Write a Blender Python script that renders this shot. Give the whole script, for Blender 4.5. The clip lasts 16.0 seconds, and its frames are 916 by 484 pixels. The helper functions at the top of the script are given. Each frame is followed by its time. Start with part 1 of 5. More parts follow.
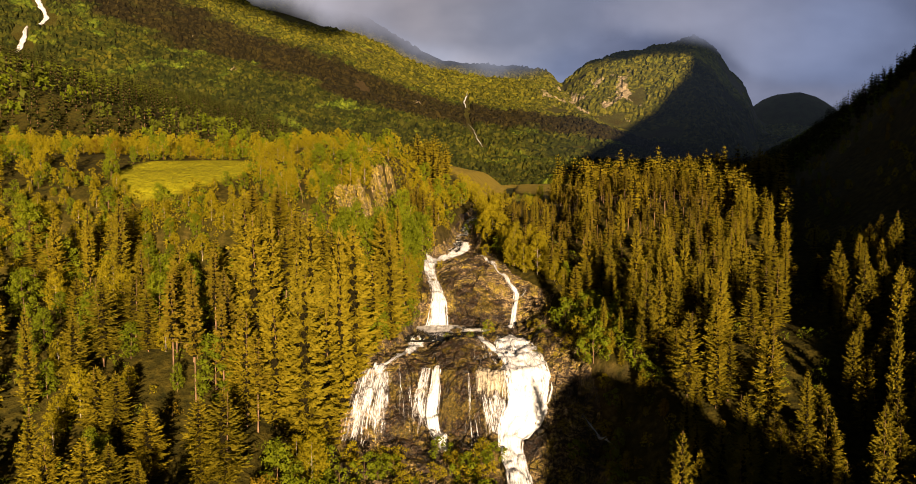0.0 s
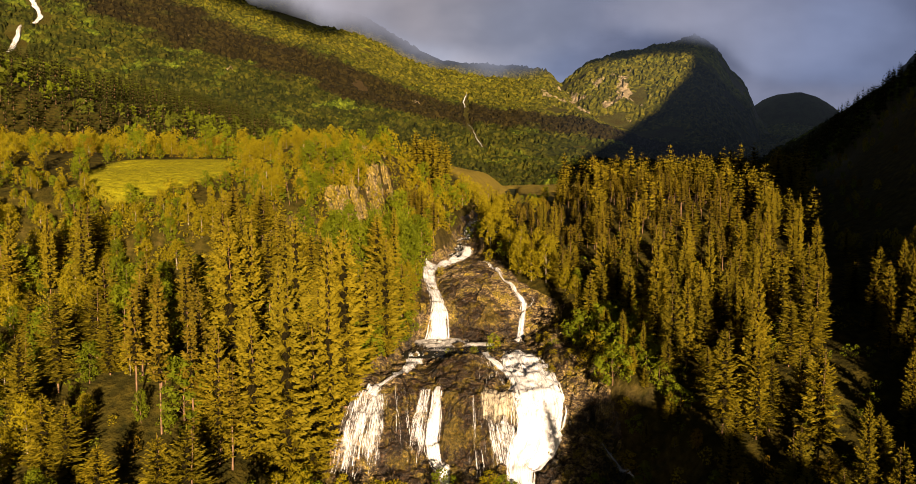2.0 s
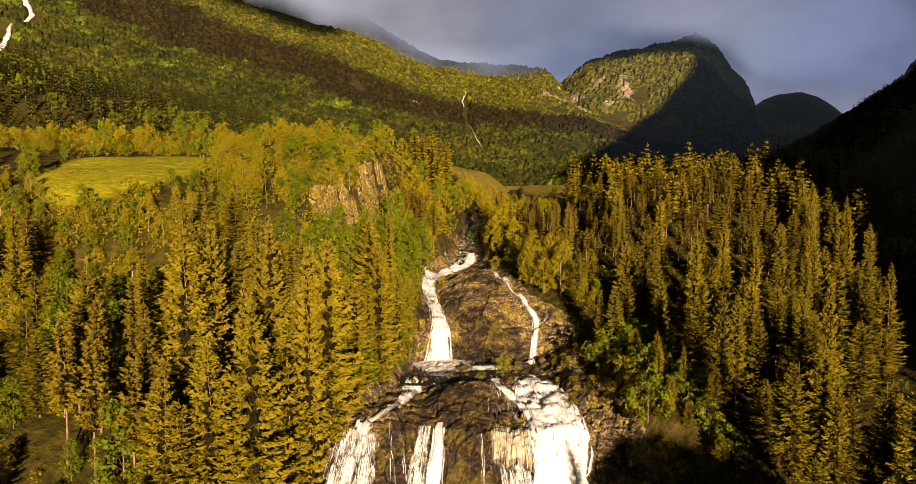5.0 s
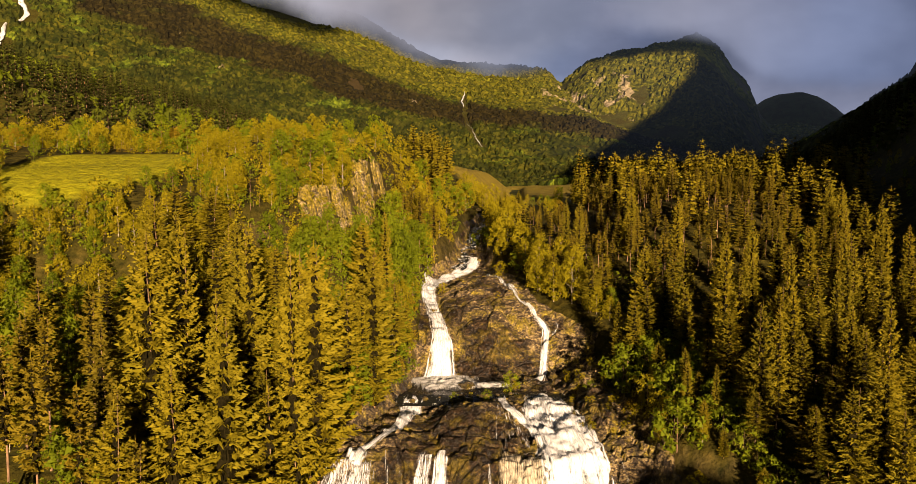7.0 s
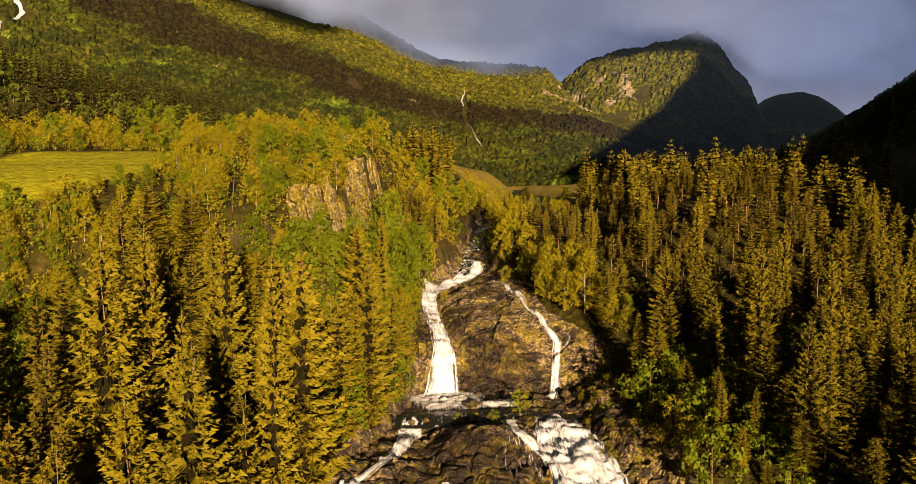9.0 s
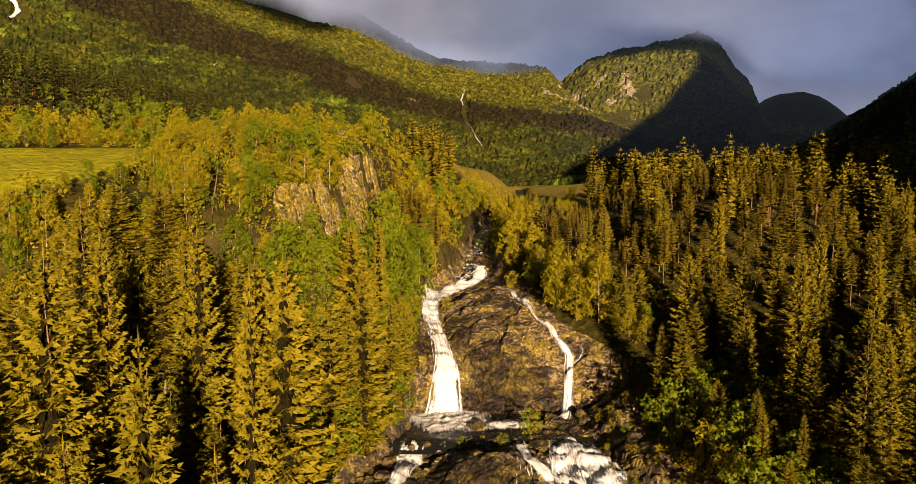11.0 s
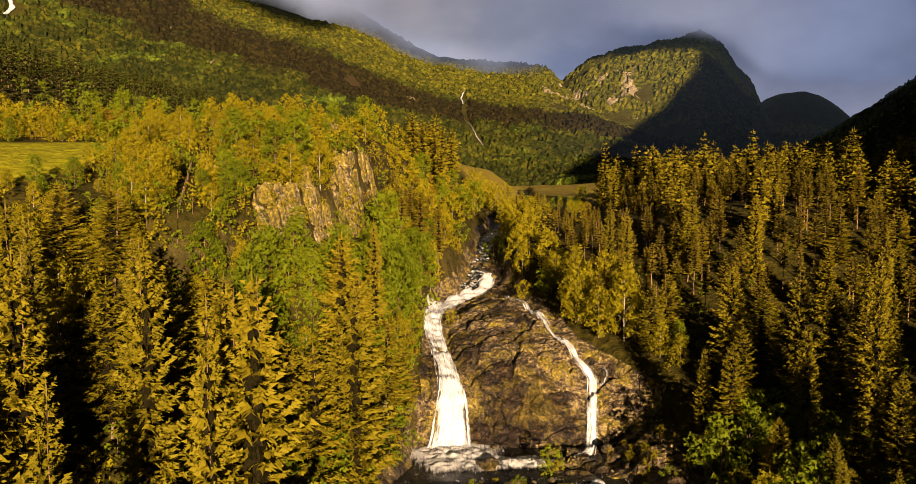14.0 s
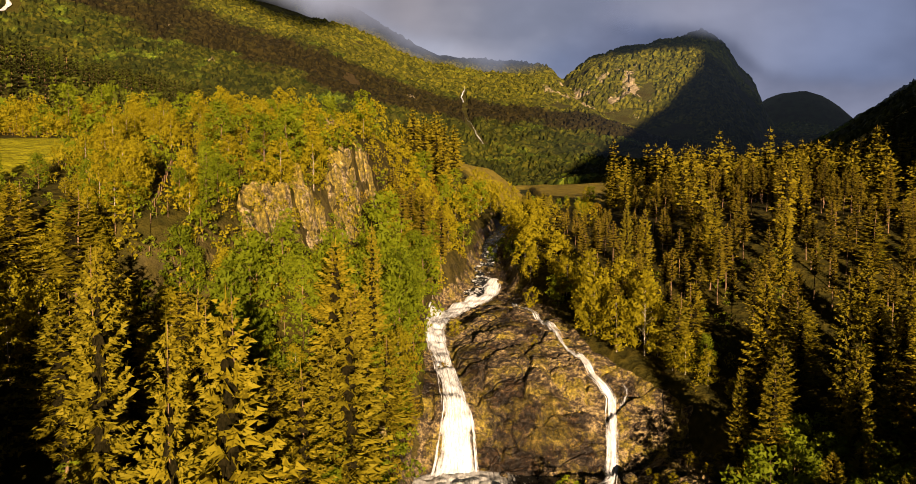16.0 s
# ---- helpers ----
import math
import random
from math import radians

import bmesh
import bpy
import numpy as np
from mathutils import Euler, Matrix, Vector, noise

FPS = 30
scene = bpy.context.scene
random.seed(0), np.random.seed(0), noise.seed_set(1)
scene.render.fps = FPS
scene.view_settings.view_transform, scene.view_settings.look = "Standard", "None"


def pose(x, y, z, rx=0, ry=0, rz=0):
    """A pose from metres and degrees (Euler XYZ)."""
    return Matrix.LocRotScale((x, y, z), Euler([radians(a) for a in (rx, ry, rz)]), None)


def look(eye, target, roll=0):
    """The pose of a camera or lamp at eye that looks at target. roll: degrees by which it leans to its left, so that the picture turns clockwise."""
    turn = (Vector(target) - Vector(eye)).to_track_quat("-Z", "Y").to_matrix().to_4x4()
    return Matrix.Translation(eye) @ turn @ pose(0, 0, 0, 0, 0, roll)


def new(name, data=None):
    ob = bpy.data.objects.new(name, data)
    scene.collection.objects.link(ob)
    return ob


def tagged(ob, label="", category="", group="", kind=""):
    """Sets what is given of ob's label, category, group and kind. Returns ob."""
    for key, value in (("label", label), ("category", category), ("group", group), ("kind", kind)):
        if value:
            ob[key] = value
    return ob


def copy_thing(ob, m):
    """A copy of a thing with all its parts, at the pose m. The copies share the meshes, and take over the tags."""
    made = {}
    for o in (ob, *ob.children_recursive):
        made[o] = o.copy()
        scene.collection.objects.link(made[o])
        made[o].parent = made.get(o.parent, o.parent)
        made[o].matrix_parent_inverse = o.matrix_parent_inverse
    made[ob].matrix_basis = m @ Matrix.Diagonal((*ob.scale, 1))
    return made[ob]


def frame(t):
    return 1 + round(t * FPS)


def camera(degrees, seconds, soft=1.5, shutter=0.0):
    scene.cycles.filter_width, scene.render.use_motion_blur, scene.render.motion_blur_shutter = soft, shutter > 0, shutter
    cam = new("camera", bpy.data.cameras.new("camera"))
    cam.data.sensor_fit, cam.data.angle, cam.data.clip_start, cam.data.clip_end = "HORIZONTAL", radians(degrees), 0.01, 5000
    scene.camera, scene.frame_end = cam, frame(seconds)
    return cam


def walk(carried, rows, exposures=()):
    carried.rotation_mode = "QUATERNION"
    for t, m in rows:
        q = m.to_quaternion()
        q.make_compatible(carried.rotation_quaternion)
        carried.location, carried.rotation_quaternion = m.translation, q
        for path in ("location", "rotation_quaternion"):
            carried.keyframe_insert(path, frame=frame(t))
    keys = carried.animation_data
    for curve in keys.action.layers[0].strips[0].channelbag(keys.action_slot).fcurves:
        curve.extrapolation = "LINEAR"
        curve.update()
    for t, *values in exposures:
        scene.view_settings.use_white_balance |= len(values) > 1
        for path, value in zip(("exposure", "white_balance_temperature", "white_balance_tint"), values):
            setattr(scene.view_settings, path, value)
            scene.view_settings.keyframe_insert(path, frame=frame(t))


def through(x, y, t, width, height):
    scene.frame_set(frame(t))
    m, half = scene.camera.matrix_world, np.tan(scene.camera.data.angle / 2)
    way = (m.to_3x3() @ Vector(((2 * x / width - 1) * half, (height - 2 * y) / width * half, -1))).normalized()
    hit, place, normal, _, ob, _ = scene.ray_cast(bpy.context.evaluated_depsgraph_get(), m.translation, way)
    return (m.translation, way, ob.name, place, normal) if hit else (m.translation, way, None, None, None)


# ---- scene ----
cam = camera(68.0, 16.0, soft=0.62)
METRES, EYE, TILT, LEAN, TURN = 140.0, 100.0, -4.57, 0.0, 0.0
ROWS = [
    (0.0, 0.0000, 0.0000, 0.0000, 0.00, 0.00, -0.00),
    (0.5, -0.0022, 0.0423, 0.0035, -0.02, 0.02, 0.02),
    (1.0, -0.0043, 0.0836, 0.0068, -0.05, 0.03, 0.03),
    (1.5, -0.0064, 0.1240, 0.0100, -0.07, 0.05, 0.05),
    (2.0, -0.0085, 0.1635, 0.0131, -0.09, 0.06, 0.06),
    (2.5, -0.0105, 0.2021, 0.0160, -0.11, 0.08, 0.08),
    (3.0, -0.0125, 0.2398, 0.0189, -0.14, 0.09, 0.09),
    (3.5, -0.0145, 0.2767, 0.0216, -0.16, 0.11, 0.11),
    (4.0, -0.0164, 0.3129, 0.0243, -0.18, 0.12, 0.12),
    (4.5, -0.0183, 0.3482, 0.0268, -0.20, 0.13, 0.13),
    (5.0, -0.0202, 0.3827, 0.0293, -0.22, 0.14, 0.14),
    (5.5, -0.0221, 0.4166, 0.0318, -0.23, 0.16, 0.15),
    (6.0, -0.0240, 0.4497, 0.0341, -0.25, 0.17, 0.16),
    (6.5, -0.0258, 0.4821, 0.0364, -0.27, 0.17, 0.17),
    (7.0, -0.0277, 0.5139, 0.0387, -0.29, 0.18, 0.18),
    (7.5, -0.0296, 0.5450, 0.0409, -0.30, 0.19, 0.18),
    (8.0, -0.0314, 0.5756, 0.0431, -0.32, 0.20, 0.19),
    (8.5, -0.0333, 0.6055, 0.0453, -0.34, 0.20, 0.19),
    (9.0, -0.0352, 0.6348, 0.0474, -0.35, 0.20, 0.19),
    (9.5, -0.0371, 0.6637, 0.0495, -0.37, 0.21, 0.19),
    (10.0, -0.0390, 0.6920, 0.0517, -0.39, 0.21, 0.18),
    (10.5, -0.0409, 0.7198, 0.0538, -0.40, 0.21, 0.18),
    (11.0, -0.0429, 0.7471, 0.0559, -0.42, 0.20, 0.17),
    (11.5, -0.0449, 0.7740, 0.0581, -0.43, 0.20, 0.16),
    (12.0, -0.0469, 0.8005, 0.0603, -0.44, 0.20, 0.15),
    (12.5, -0.0490, 0.8266, 0.0625, -0.46, 0.19, 0.13),
    (13.0, -0.0511, 0.8523, 0.0648, -0.47, 0.18, 0.12),
    (13.5, -0.0532, 0.8776, 0.0671, -0.49, 0.17, 0.10),
    (14.0, -0.0554, 0.9026, 0.0695, -0.50, 0.16, 0.08),
    (14.5, -0.0576, 0.9274, 0.0720, -0.51, 0.15, 0.05),
    (15.0, -0.0599, 0.9518, 0.0745, -0.53, 0.13, 0.03),
    (15.5, -0.0623, 0.9760, 0.0771, -0.54, 0.11, -0.00),
    (16.0, -0.0647, 1.0000, 0.0798, -0.55, 0.09, -0.04),
]
walk(cam, [(t, pose(0, 0, EYE, TILT, LEAN, TURN) @ pose(METRES * x, METRES * y, METRES * z, 90 + pitch, roll, yaw)) for t, x, y, z, yaw, pitch, roll in ROWS])

# ---- light: a low evening sun behind the camera, to its right ----
SUN_SIDE, SUN_UP = 12.0, 9.0
scene.view_settings.exposure = 1.36
sun = new("sun", bpy.data.lights.new("sun", "SUN"))
sun.data.energy, sun.data.angle, sun.data.color = 5.0, radians(0.6), (1.0, 0.69, 0.42)
a, e = radians(SUN_SIDE), radians(SUN_UP)
sun.matrix_world = look((math.sin(a) * math.cos(e) * 500, -math.cos(a) * math.cos(e) * 500, math.sin(e) * 500), (0, 0, 0))

world = bpy.data.worlds.new("evening_sky")
scene.world = world
world.use_nodes = True
wt = world.node_tree
sky = wt.nodes.new("ShaderNodeTexSky")
sky.sky_type, sky.sun_disc = "NISHITA", False
sky.sun_elevation, sky.sun_rotation = e, radians(180) - a
wt.nodes["Background"].inputs["Strength"].default_value = 0.0052
wt.links.new(sky.outputs["Color"], wt.nodes["Background"].inputs["Color"])


# ---- materials ----
def material(name):
    m = bpy.data.materials.new(name)
    m.use_nodes = True
    nt = m.node_tree
    return m, nt, nt.nodes["Principled BSDF"]


def node(nt, kind, links=None, operation="", use_clamp=False, attribute_name="", interpolation_type=""):
    n = nt.nodes.new("ShaderNode" + kind)
    if operation:
        n.operation = operation
    if use_clamp:
        n.use_clamp = True
    if attribute_name:
        n.attribute_name = attribute_name
    if interpolation_type:
        n.interpolation_type = interpolation_type
    for key, v in (links or {}).items():
        if isinstance(v, bpy.types.NodeSocket):
            nt.links.new(v, n.inputs[key])
        else:
            n.inputs[key].default_value = v
    return n


def noise_fac(nt, vector, scale, detail=4.0, rough=0.55, stretch=None):
    if stretch:
        vector = node(nt, "Mapping", {"Vector": vector, "Scale": stretch}).outputs["Vector"]
    return node(nt, "TexNoise", {"Vector": vector, "Scale": scale, "Detail": detail, "Roughness": rough}).outputs["Fac"]


def ramp(nt, fac, stops):
    n = node(nt, "ValToRGB", {"Fac": fac})
    el = n.color_ramp.elements
    while len(el) < len(stops):
        el.new(0.5)
    for k, (p, c) in zip(el, stops):
        k.position = p
        k.color = (*c, 1) if len(c) == 3 else c
    return n.outputs["Color"]


def mixed(nt, fac, c1, c2, blend="MIX"):
    n = nt.nodes.new("ShaderNodeMix")
    n.data_type, n.blend_type = "RGBA", blend
    for sock, v in ((n.inputs[0], fac), (n.inputs[6], c1), (n.inputs[7], c2)):
        if isinstance(v, bpy.types.NodeSocket):
            nt.links.new(v, sock)
        elif isinstance(v, (int, float)):
            sock.default_value = v
        else:
            sock.default_value = (*v, 1)
    return n.outputs[2]


def maths(nt, op, *vals, clamp=False):
    n = node(nt, "Math", operation=op, use_clamp=clamp)
    for i, v in enumerate(vals):
        if isinstance(v, bpy.types.NodeSocket):
            nt.links.new(v, n.inputs[i])
        else:
            n.inputs[i].default_value = v
    return n.outputs[0]


def coords(nt):
    return nt.nodes.new("ShaderNodeTexCoord").outputs["Object"]


def bump(nt, bsdf, fac, strength, distance):
    n = node(nt, "Bump", {"Height": fac, "Strength": strength, "Distance": distance})
    nt.links.new(n.outputs["Normal"], bsdf.inputs["Normal"])


def foliage(name, dark, mid, light, through=0.25, islands=True):
    """Leaves or needles: each tree and each clump with a tone of its own."""
    m, nt, b = material(name)
    rnd = node(nt, "ObjectInfo").outputs["Random"]
    isl = node(nt, "NewGeometry").outputs["Random Per Island"]
    big = noise_fac(nt, node(nt, "NewGeometry").outputs["Position"], 0.05, 3)
    clump = noise_fac(nt, node(nt, "NewGeometry").outputs["Position"], 0.55, 3)
    f = maths(nt, "MULTIPLY_ADD", isl, 0.1, maths(nt, "MULTIPLY_ADD", rnd, 0.28, maths(nt, "MULTIPLY", clump, 0.4)))
    f = maths(nt, "MULTIPLY_ADD", big, 0.5, maths(nt, "SUBTRACT", f, 0.15), clamp=True)
    col = ramp(nt, f, [(0.1, dark), (0.5, mid), (0.95, light)])
    nt.links.new(col, b.inputs["Base Color"])
    b.inputs["Roughness"].default_value = 0.75
    b.inputs["Specular IOR Level"].default_value = 0.15
    tr = node(nt, "BsdfTranslucent", {"Color": col})
    mix = node(nt, "MixShader", {0: through, 1: b.outputs[0], 2: tr.outputs[0]})
    nt.links.new(mix.outputs[0], nt.nodes["Material Output"].inputs["Surface"])
    return m


needle_mat = foliage("spruce_needles", (0.08, 0.074, 0.004), (0.19, 0.16, 0.006), (0.31, 0.245, 0.009), 0.15)
pine_mat = foliage("pine_needles", (0.08, 0.068, 0.005), (0.16, 0.126, 0.007), (0.24, 0.178, 0.01), 0.15)
leaf_mat = foliage("birch_leaves", (0.15, 0.135, 0.004), (0.27, 0.237, 0.006), (0.38, 0.325, 0.009), 0.42)
green_leaf_mat = foliage("green_leaves", (0.06, 0.09, 0.003), (0.15, 0.19, 0.005), (0.24, 0.28, 0.008), 0.42)
autumn_mat = foliage("autumn_leaves", (0.11, 0.08, 0.004), (0.2, 0.142, 0.006), (0.3, 0.205, 0.009), 0.3)
far_mat = foliage("distant_spruces", (0.02, 0.027, 0.003), (0.045, 0.053, 0.005), (0.09, 0.09, 0.008), 0.1)
far_leaf_mat = foliage("distant_leaves", (0.035, 0.05, 0.003), (0.08, 0.096, 0.005), (0.16, 0.158, 0.009), 0.15)

canopy_mat, nt, b = material("mountain_woods")
co = coords(nt)
sep = node(nt, "SeparateXYZ", {0: co})
X, Y = sep.outputs[0], sep.outputs[1]
n1 = noise_fac(nt, co, 0.012, 5)
cell = node(nt, "TexVoronoi", {"Vector": co, "Scale": 0.1, "Randomness": 1.0})
tone = node(nt, "SeparateXYZ", {0: cell.outputs["Color"]}).outputs[0]
fine = maths(nt, "MULTIPLY_ADD", noise_fac(nt, co, 0.09, 5, 0.8), 0.6, maths(nt, "MULTIPLY", tone, 0.4))
patch = noise_fac(nt, co, 0.007, 4)
spruces = ramp(nt, fine, [(0.3, (0.008, 0.013, 0.0028)), (0.55, (0.026, 0.032, 0.005)), (0.75, (0.06, 0.062, 0.008))])
leaves = ramp(nt, fine, [(0.3, (0.013, 0.02, 0.003)), (0.52, (0.043, 0.05, 0.005)), (0.72, (0.11, 0.104, 0.009))])
# brown heath, darkened further to paint in the shadow band across the slope
heath_shadow = ramp(nt, fine, [(0.3, (0.008, 0.006, 0.003)), (0.55, (0.018, 0.013, 0.005)), (0.8, (0.036, 0.026, 0.009))])
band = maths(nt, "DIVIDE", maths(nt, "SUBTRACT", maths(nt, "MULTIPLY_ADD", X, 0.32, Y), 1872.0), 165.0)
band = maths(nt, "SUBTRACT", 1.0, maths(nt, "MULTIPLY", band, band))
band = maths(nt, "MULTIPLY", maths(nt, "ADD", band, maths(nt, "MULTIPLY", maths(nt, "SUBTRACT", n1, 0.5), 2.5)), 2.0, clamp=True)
col = mixed(nt, maths(nt, "MULTIPLY", maths(nt, "SUBTRACT", maths(nt, "MULTIPLY_ADD", fine, 0.3, maths(nt, "MULTIPLY", patch, 0.85)), 0.46), 5.0, clamp=True), leaves, spruces)
fresh = ramp(nt, fine, [(0.3, (0.03, 0.05, 0.005)), (0.52, (0.075, 0.11, 0.009)), (0.72, (0.15, 0.19, 0.015))])
col = mixed(nt, maths(nt, "MULTIPLY", maths(nt, "SUBTRACT", noise_fac(nt, co, 0.009, 5, 0.65), 0.56), 9.0, clamp=True), col, fresh)
# lighter greens that paint the sunlit upper slope above that band
upland_sunlit = ramp(nt, fine, [(0.3, (0.03, 0.034, 0.004)), (0.52, (0.085, 0.088, 0.007)), (0.72, (0.17, 0.155, 0.012))])
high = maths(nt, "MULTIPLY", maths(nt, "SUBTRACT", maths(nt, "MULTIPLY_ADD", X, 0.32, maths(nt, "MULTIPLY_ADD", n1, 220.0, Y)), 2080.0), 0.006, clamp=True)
col = mixed(nt, maths(nt, "MULTIPLY", high, 0.7), col, upland_sunlit)
col = mixed(nt, maths(nt, "MULTIPLY", band, 0.85), col, heath_shadow)
# pale rock walls in the woods of the far peak
ox = maths(nt, "DIVIDE", maths(nt, "SUBTRACT", X, 440.0), 190.0)
oy = maths(nt, "DIVIDE", maths(nt, "SUBTRACT", Y, 2280.0), 330.0)
walls = maths(nt, "SUBTRACT", 1.0, maths(nt, "MULTIPLY_ADD", ox, ox, maths(nt, "MULTIPLY", oy, oy)), clamp=True)
cliff = noise_fac(nt, co, 0.014, 6, 0.65, stretch=(1, 0.6, 0.35))
walls = maths(nt, "MULTIPLY", maths(nt, "SUBTRACT", maths(nt, "MULTIPLY_ADD", maths(nt, "MINIMUM", maths(nt, "MULTIPLY", walls, 3.0), 1.0), 0.16, cliff), 0.695), 22.0, clamp=True)
col = mixed(nt, walls, col, ramp(nt, fine, [(0.3, (0.12, 0.1, 0.06)), (0.7, (0.36, 0.3, 0.19))]))
nt.links.new(col, b.inputs["Base Color"])
b.inputs["Roughness"].default_value = 0.95
b.inputs["Specular IOR Level"].default_value = 0.1

# inner twigs, coloured near black to paint in the shade between boughs
shade_black_mat, nt, b = material("inner_twigs_shade_black")
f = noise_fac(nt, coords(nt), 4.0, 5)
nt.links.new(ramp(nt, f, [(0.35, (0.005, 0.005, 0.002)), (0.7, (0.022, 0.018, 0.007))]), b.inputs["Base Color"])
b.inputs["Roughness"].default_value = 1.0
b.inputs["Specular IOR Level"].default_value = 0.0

bark_mat, nt, b = material("bark")
f = noise_fac(nt, coords(nt), 3.0, 5, stretch=(1, 1, 0.25))
nt.links.new(ramp(nt, f, [(0.3, (0.1, 0.06, 0.035)), (0.7, (0.32, 0.2, 0.11))]), b.inputs["Base Color"])
b.inputs["Roughness"].default_value = 0.9
bump(nt, b, f, 0.6, 0.1)

birch_mat, nt, b = material("pale_birch_bark")
f = noise_fac(nt, coords(nt), 2.0, 5, stretch=(1, 1, 2.5))
nt.links.new(ramp(nt, f, [(0.38, (0.08, 0.06, 0.045)), (0.5, (0.45, 0.38, 0.3)), (0.8, (0.62, 0.55, 0.46))]), b.inputs["Base Color"])
b.inputs["Roughness"].default_value = 0.8

# ground: forest floor, heather, hay meadow and bare rock on the steep places
ground_mat, nt, b = material("hillside_ground")
co = coords(nt)
sep = node(nt, "SeparateXYZ", {0: co})
X, Y = sep.outputs[0], sep.outputs[1]
n1 = noise_fac(nt, co, 0.02, 6)
n2 = noise_fac(nt, co, 0.35, 6, 0.6)
n3 = noise_fac(nt, co, 0.006, 4)
woods = ramp(nt, n2, [(0.3, (0.016, 0.017, 0.003)), (0.55, (0.05, 0.043, 0.006)), (0.8, (0.11, 0.085, 0.011))])
moor = ramp(nt, n2, [(0.25, (0.026, 0.03, 0.007)), (0.55, (0.062, 0.062, 0.011)), (0.8, (0.11, 0.095, 0.018))])
brown = ramp(nt, n2, [(0.25, (0.03, 0.022, 0.01)), (0.6, (0.055, 0.04, 0.015)), (0.85, (0.09, 0.066, 0.022))])
open_land = maths(nt, "MULTIPLY", maths(nt, "SUBTRACT", Y, 430.0), 0.01, clamp=True)
col = mixed(nt, maths(nt, "MULTIPLY", open_land, maths(nt, "MULTIPLY", maths(nt, "SUBTRACT", n1, 0.42), 7.0, clamp=True)), woods, moor)


def oval(cx, cy, rx, ry, rough=0.5):
    """1 inside a ragged oval of the plan, 0 outside."""
    dx = maths(nt, "DIVIDE", maths(nt, "SUBTRACT", X, cx), rx)
    dy = maths(nt, "DIVIDE", maths(nt, "SUBTRACT", Y, cy), ry)
    d = maths(nt, "ADD", maths(nt, "MULTIPLY", dx, dx), maths(nt, "MULTIPLY", dy, dy))
    d = maths(nt, "ADD", d, maths(nt, "MULTIPLY", maths(nt, "SUBTRACT", n1, 0.5), 2 * rough))
    return maths(nt, "MULTIPLY", maths(nt, "SUBTRACT", 1.0, d), 4.0, clamp=True)


grass = ramp(nt, noise_fac(nt, co, 0.6, 6, 0.65, stretch=(1, 0.5, 1)), [(0.25, (0.17, 0.18, 0.006)), (0.55, (0.28, 0.275, 0.008)), (0.8, (0.38, 0.35, 0.012))])
hay = ramp(nt, noise_fac(nt, co, 0.12, 6, 0.65), [(0.25, (0.15, 0.125, 0.02)), (0.55, (0.27, 0.215, 0.03)), (0.8, (0.38, 0.29, 0.045))])
col = mixed(nt, oval(-500, 1990, 520, 130, 0.9), col, brown)
col = mixed(nt, maths(nt, "MULTIPLY", oval(-112, 282, 27, 36, 0.25), 1.0), col, grass)
col = mixed(nt, oval(75, 700, 135, 265, 0.35), col, hay)
col = mixed(nt, oval(520, 820, 90, 260, 0.4), col, hay)
normal = node(nt, "SeparateXYZ", {0: node(nt, "NewGeometry").outputs["Normal"]}).outputs[2]
steep = maths(nt, "MULTIPLY", maths(nt, "SUBTRACT", maths(nt, "MULTIPLY_ADD", n2, 0.4, 0.42), normal), 6.0, clamp=True)
steep = maths(nt, "MULTIPLY", steep, maths(nt, "MULTIPLY_ADD", open_land, 0.75, 0.2))
stone = ramp(nt, noise_fac(nt, co, 0.25, 8, 0.7, stretch=(1, 1, 0.5)), [(0.32, (0.03, 0.022, 0.014)), (0.52, (0.13, 0.095, 0.055)), (0.75, (0.3, 0.23, 0.14))])
col = mixed(nt, steep, col, stone)
nt.links.new(col, b.inputs["Base Color"])
b.inputs["Roughness"].default_value = 0.95
b.inputs["Specular IOR Level"].default_value = 0.1
bump(nt, b, n2, 1.0, 1.5)

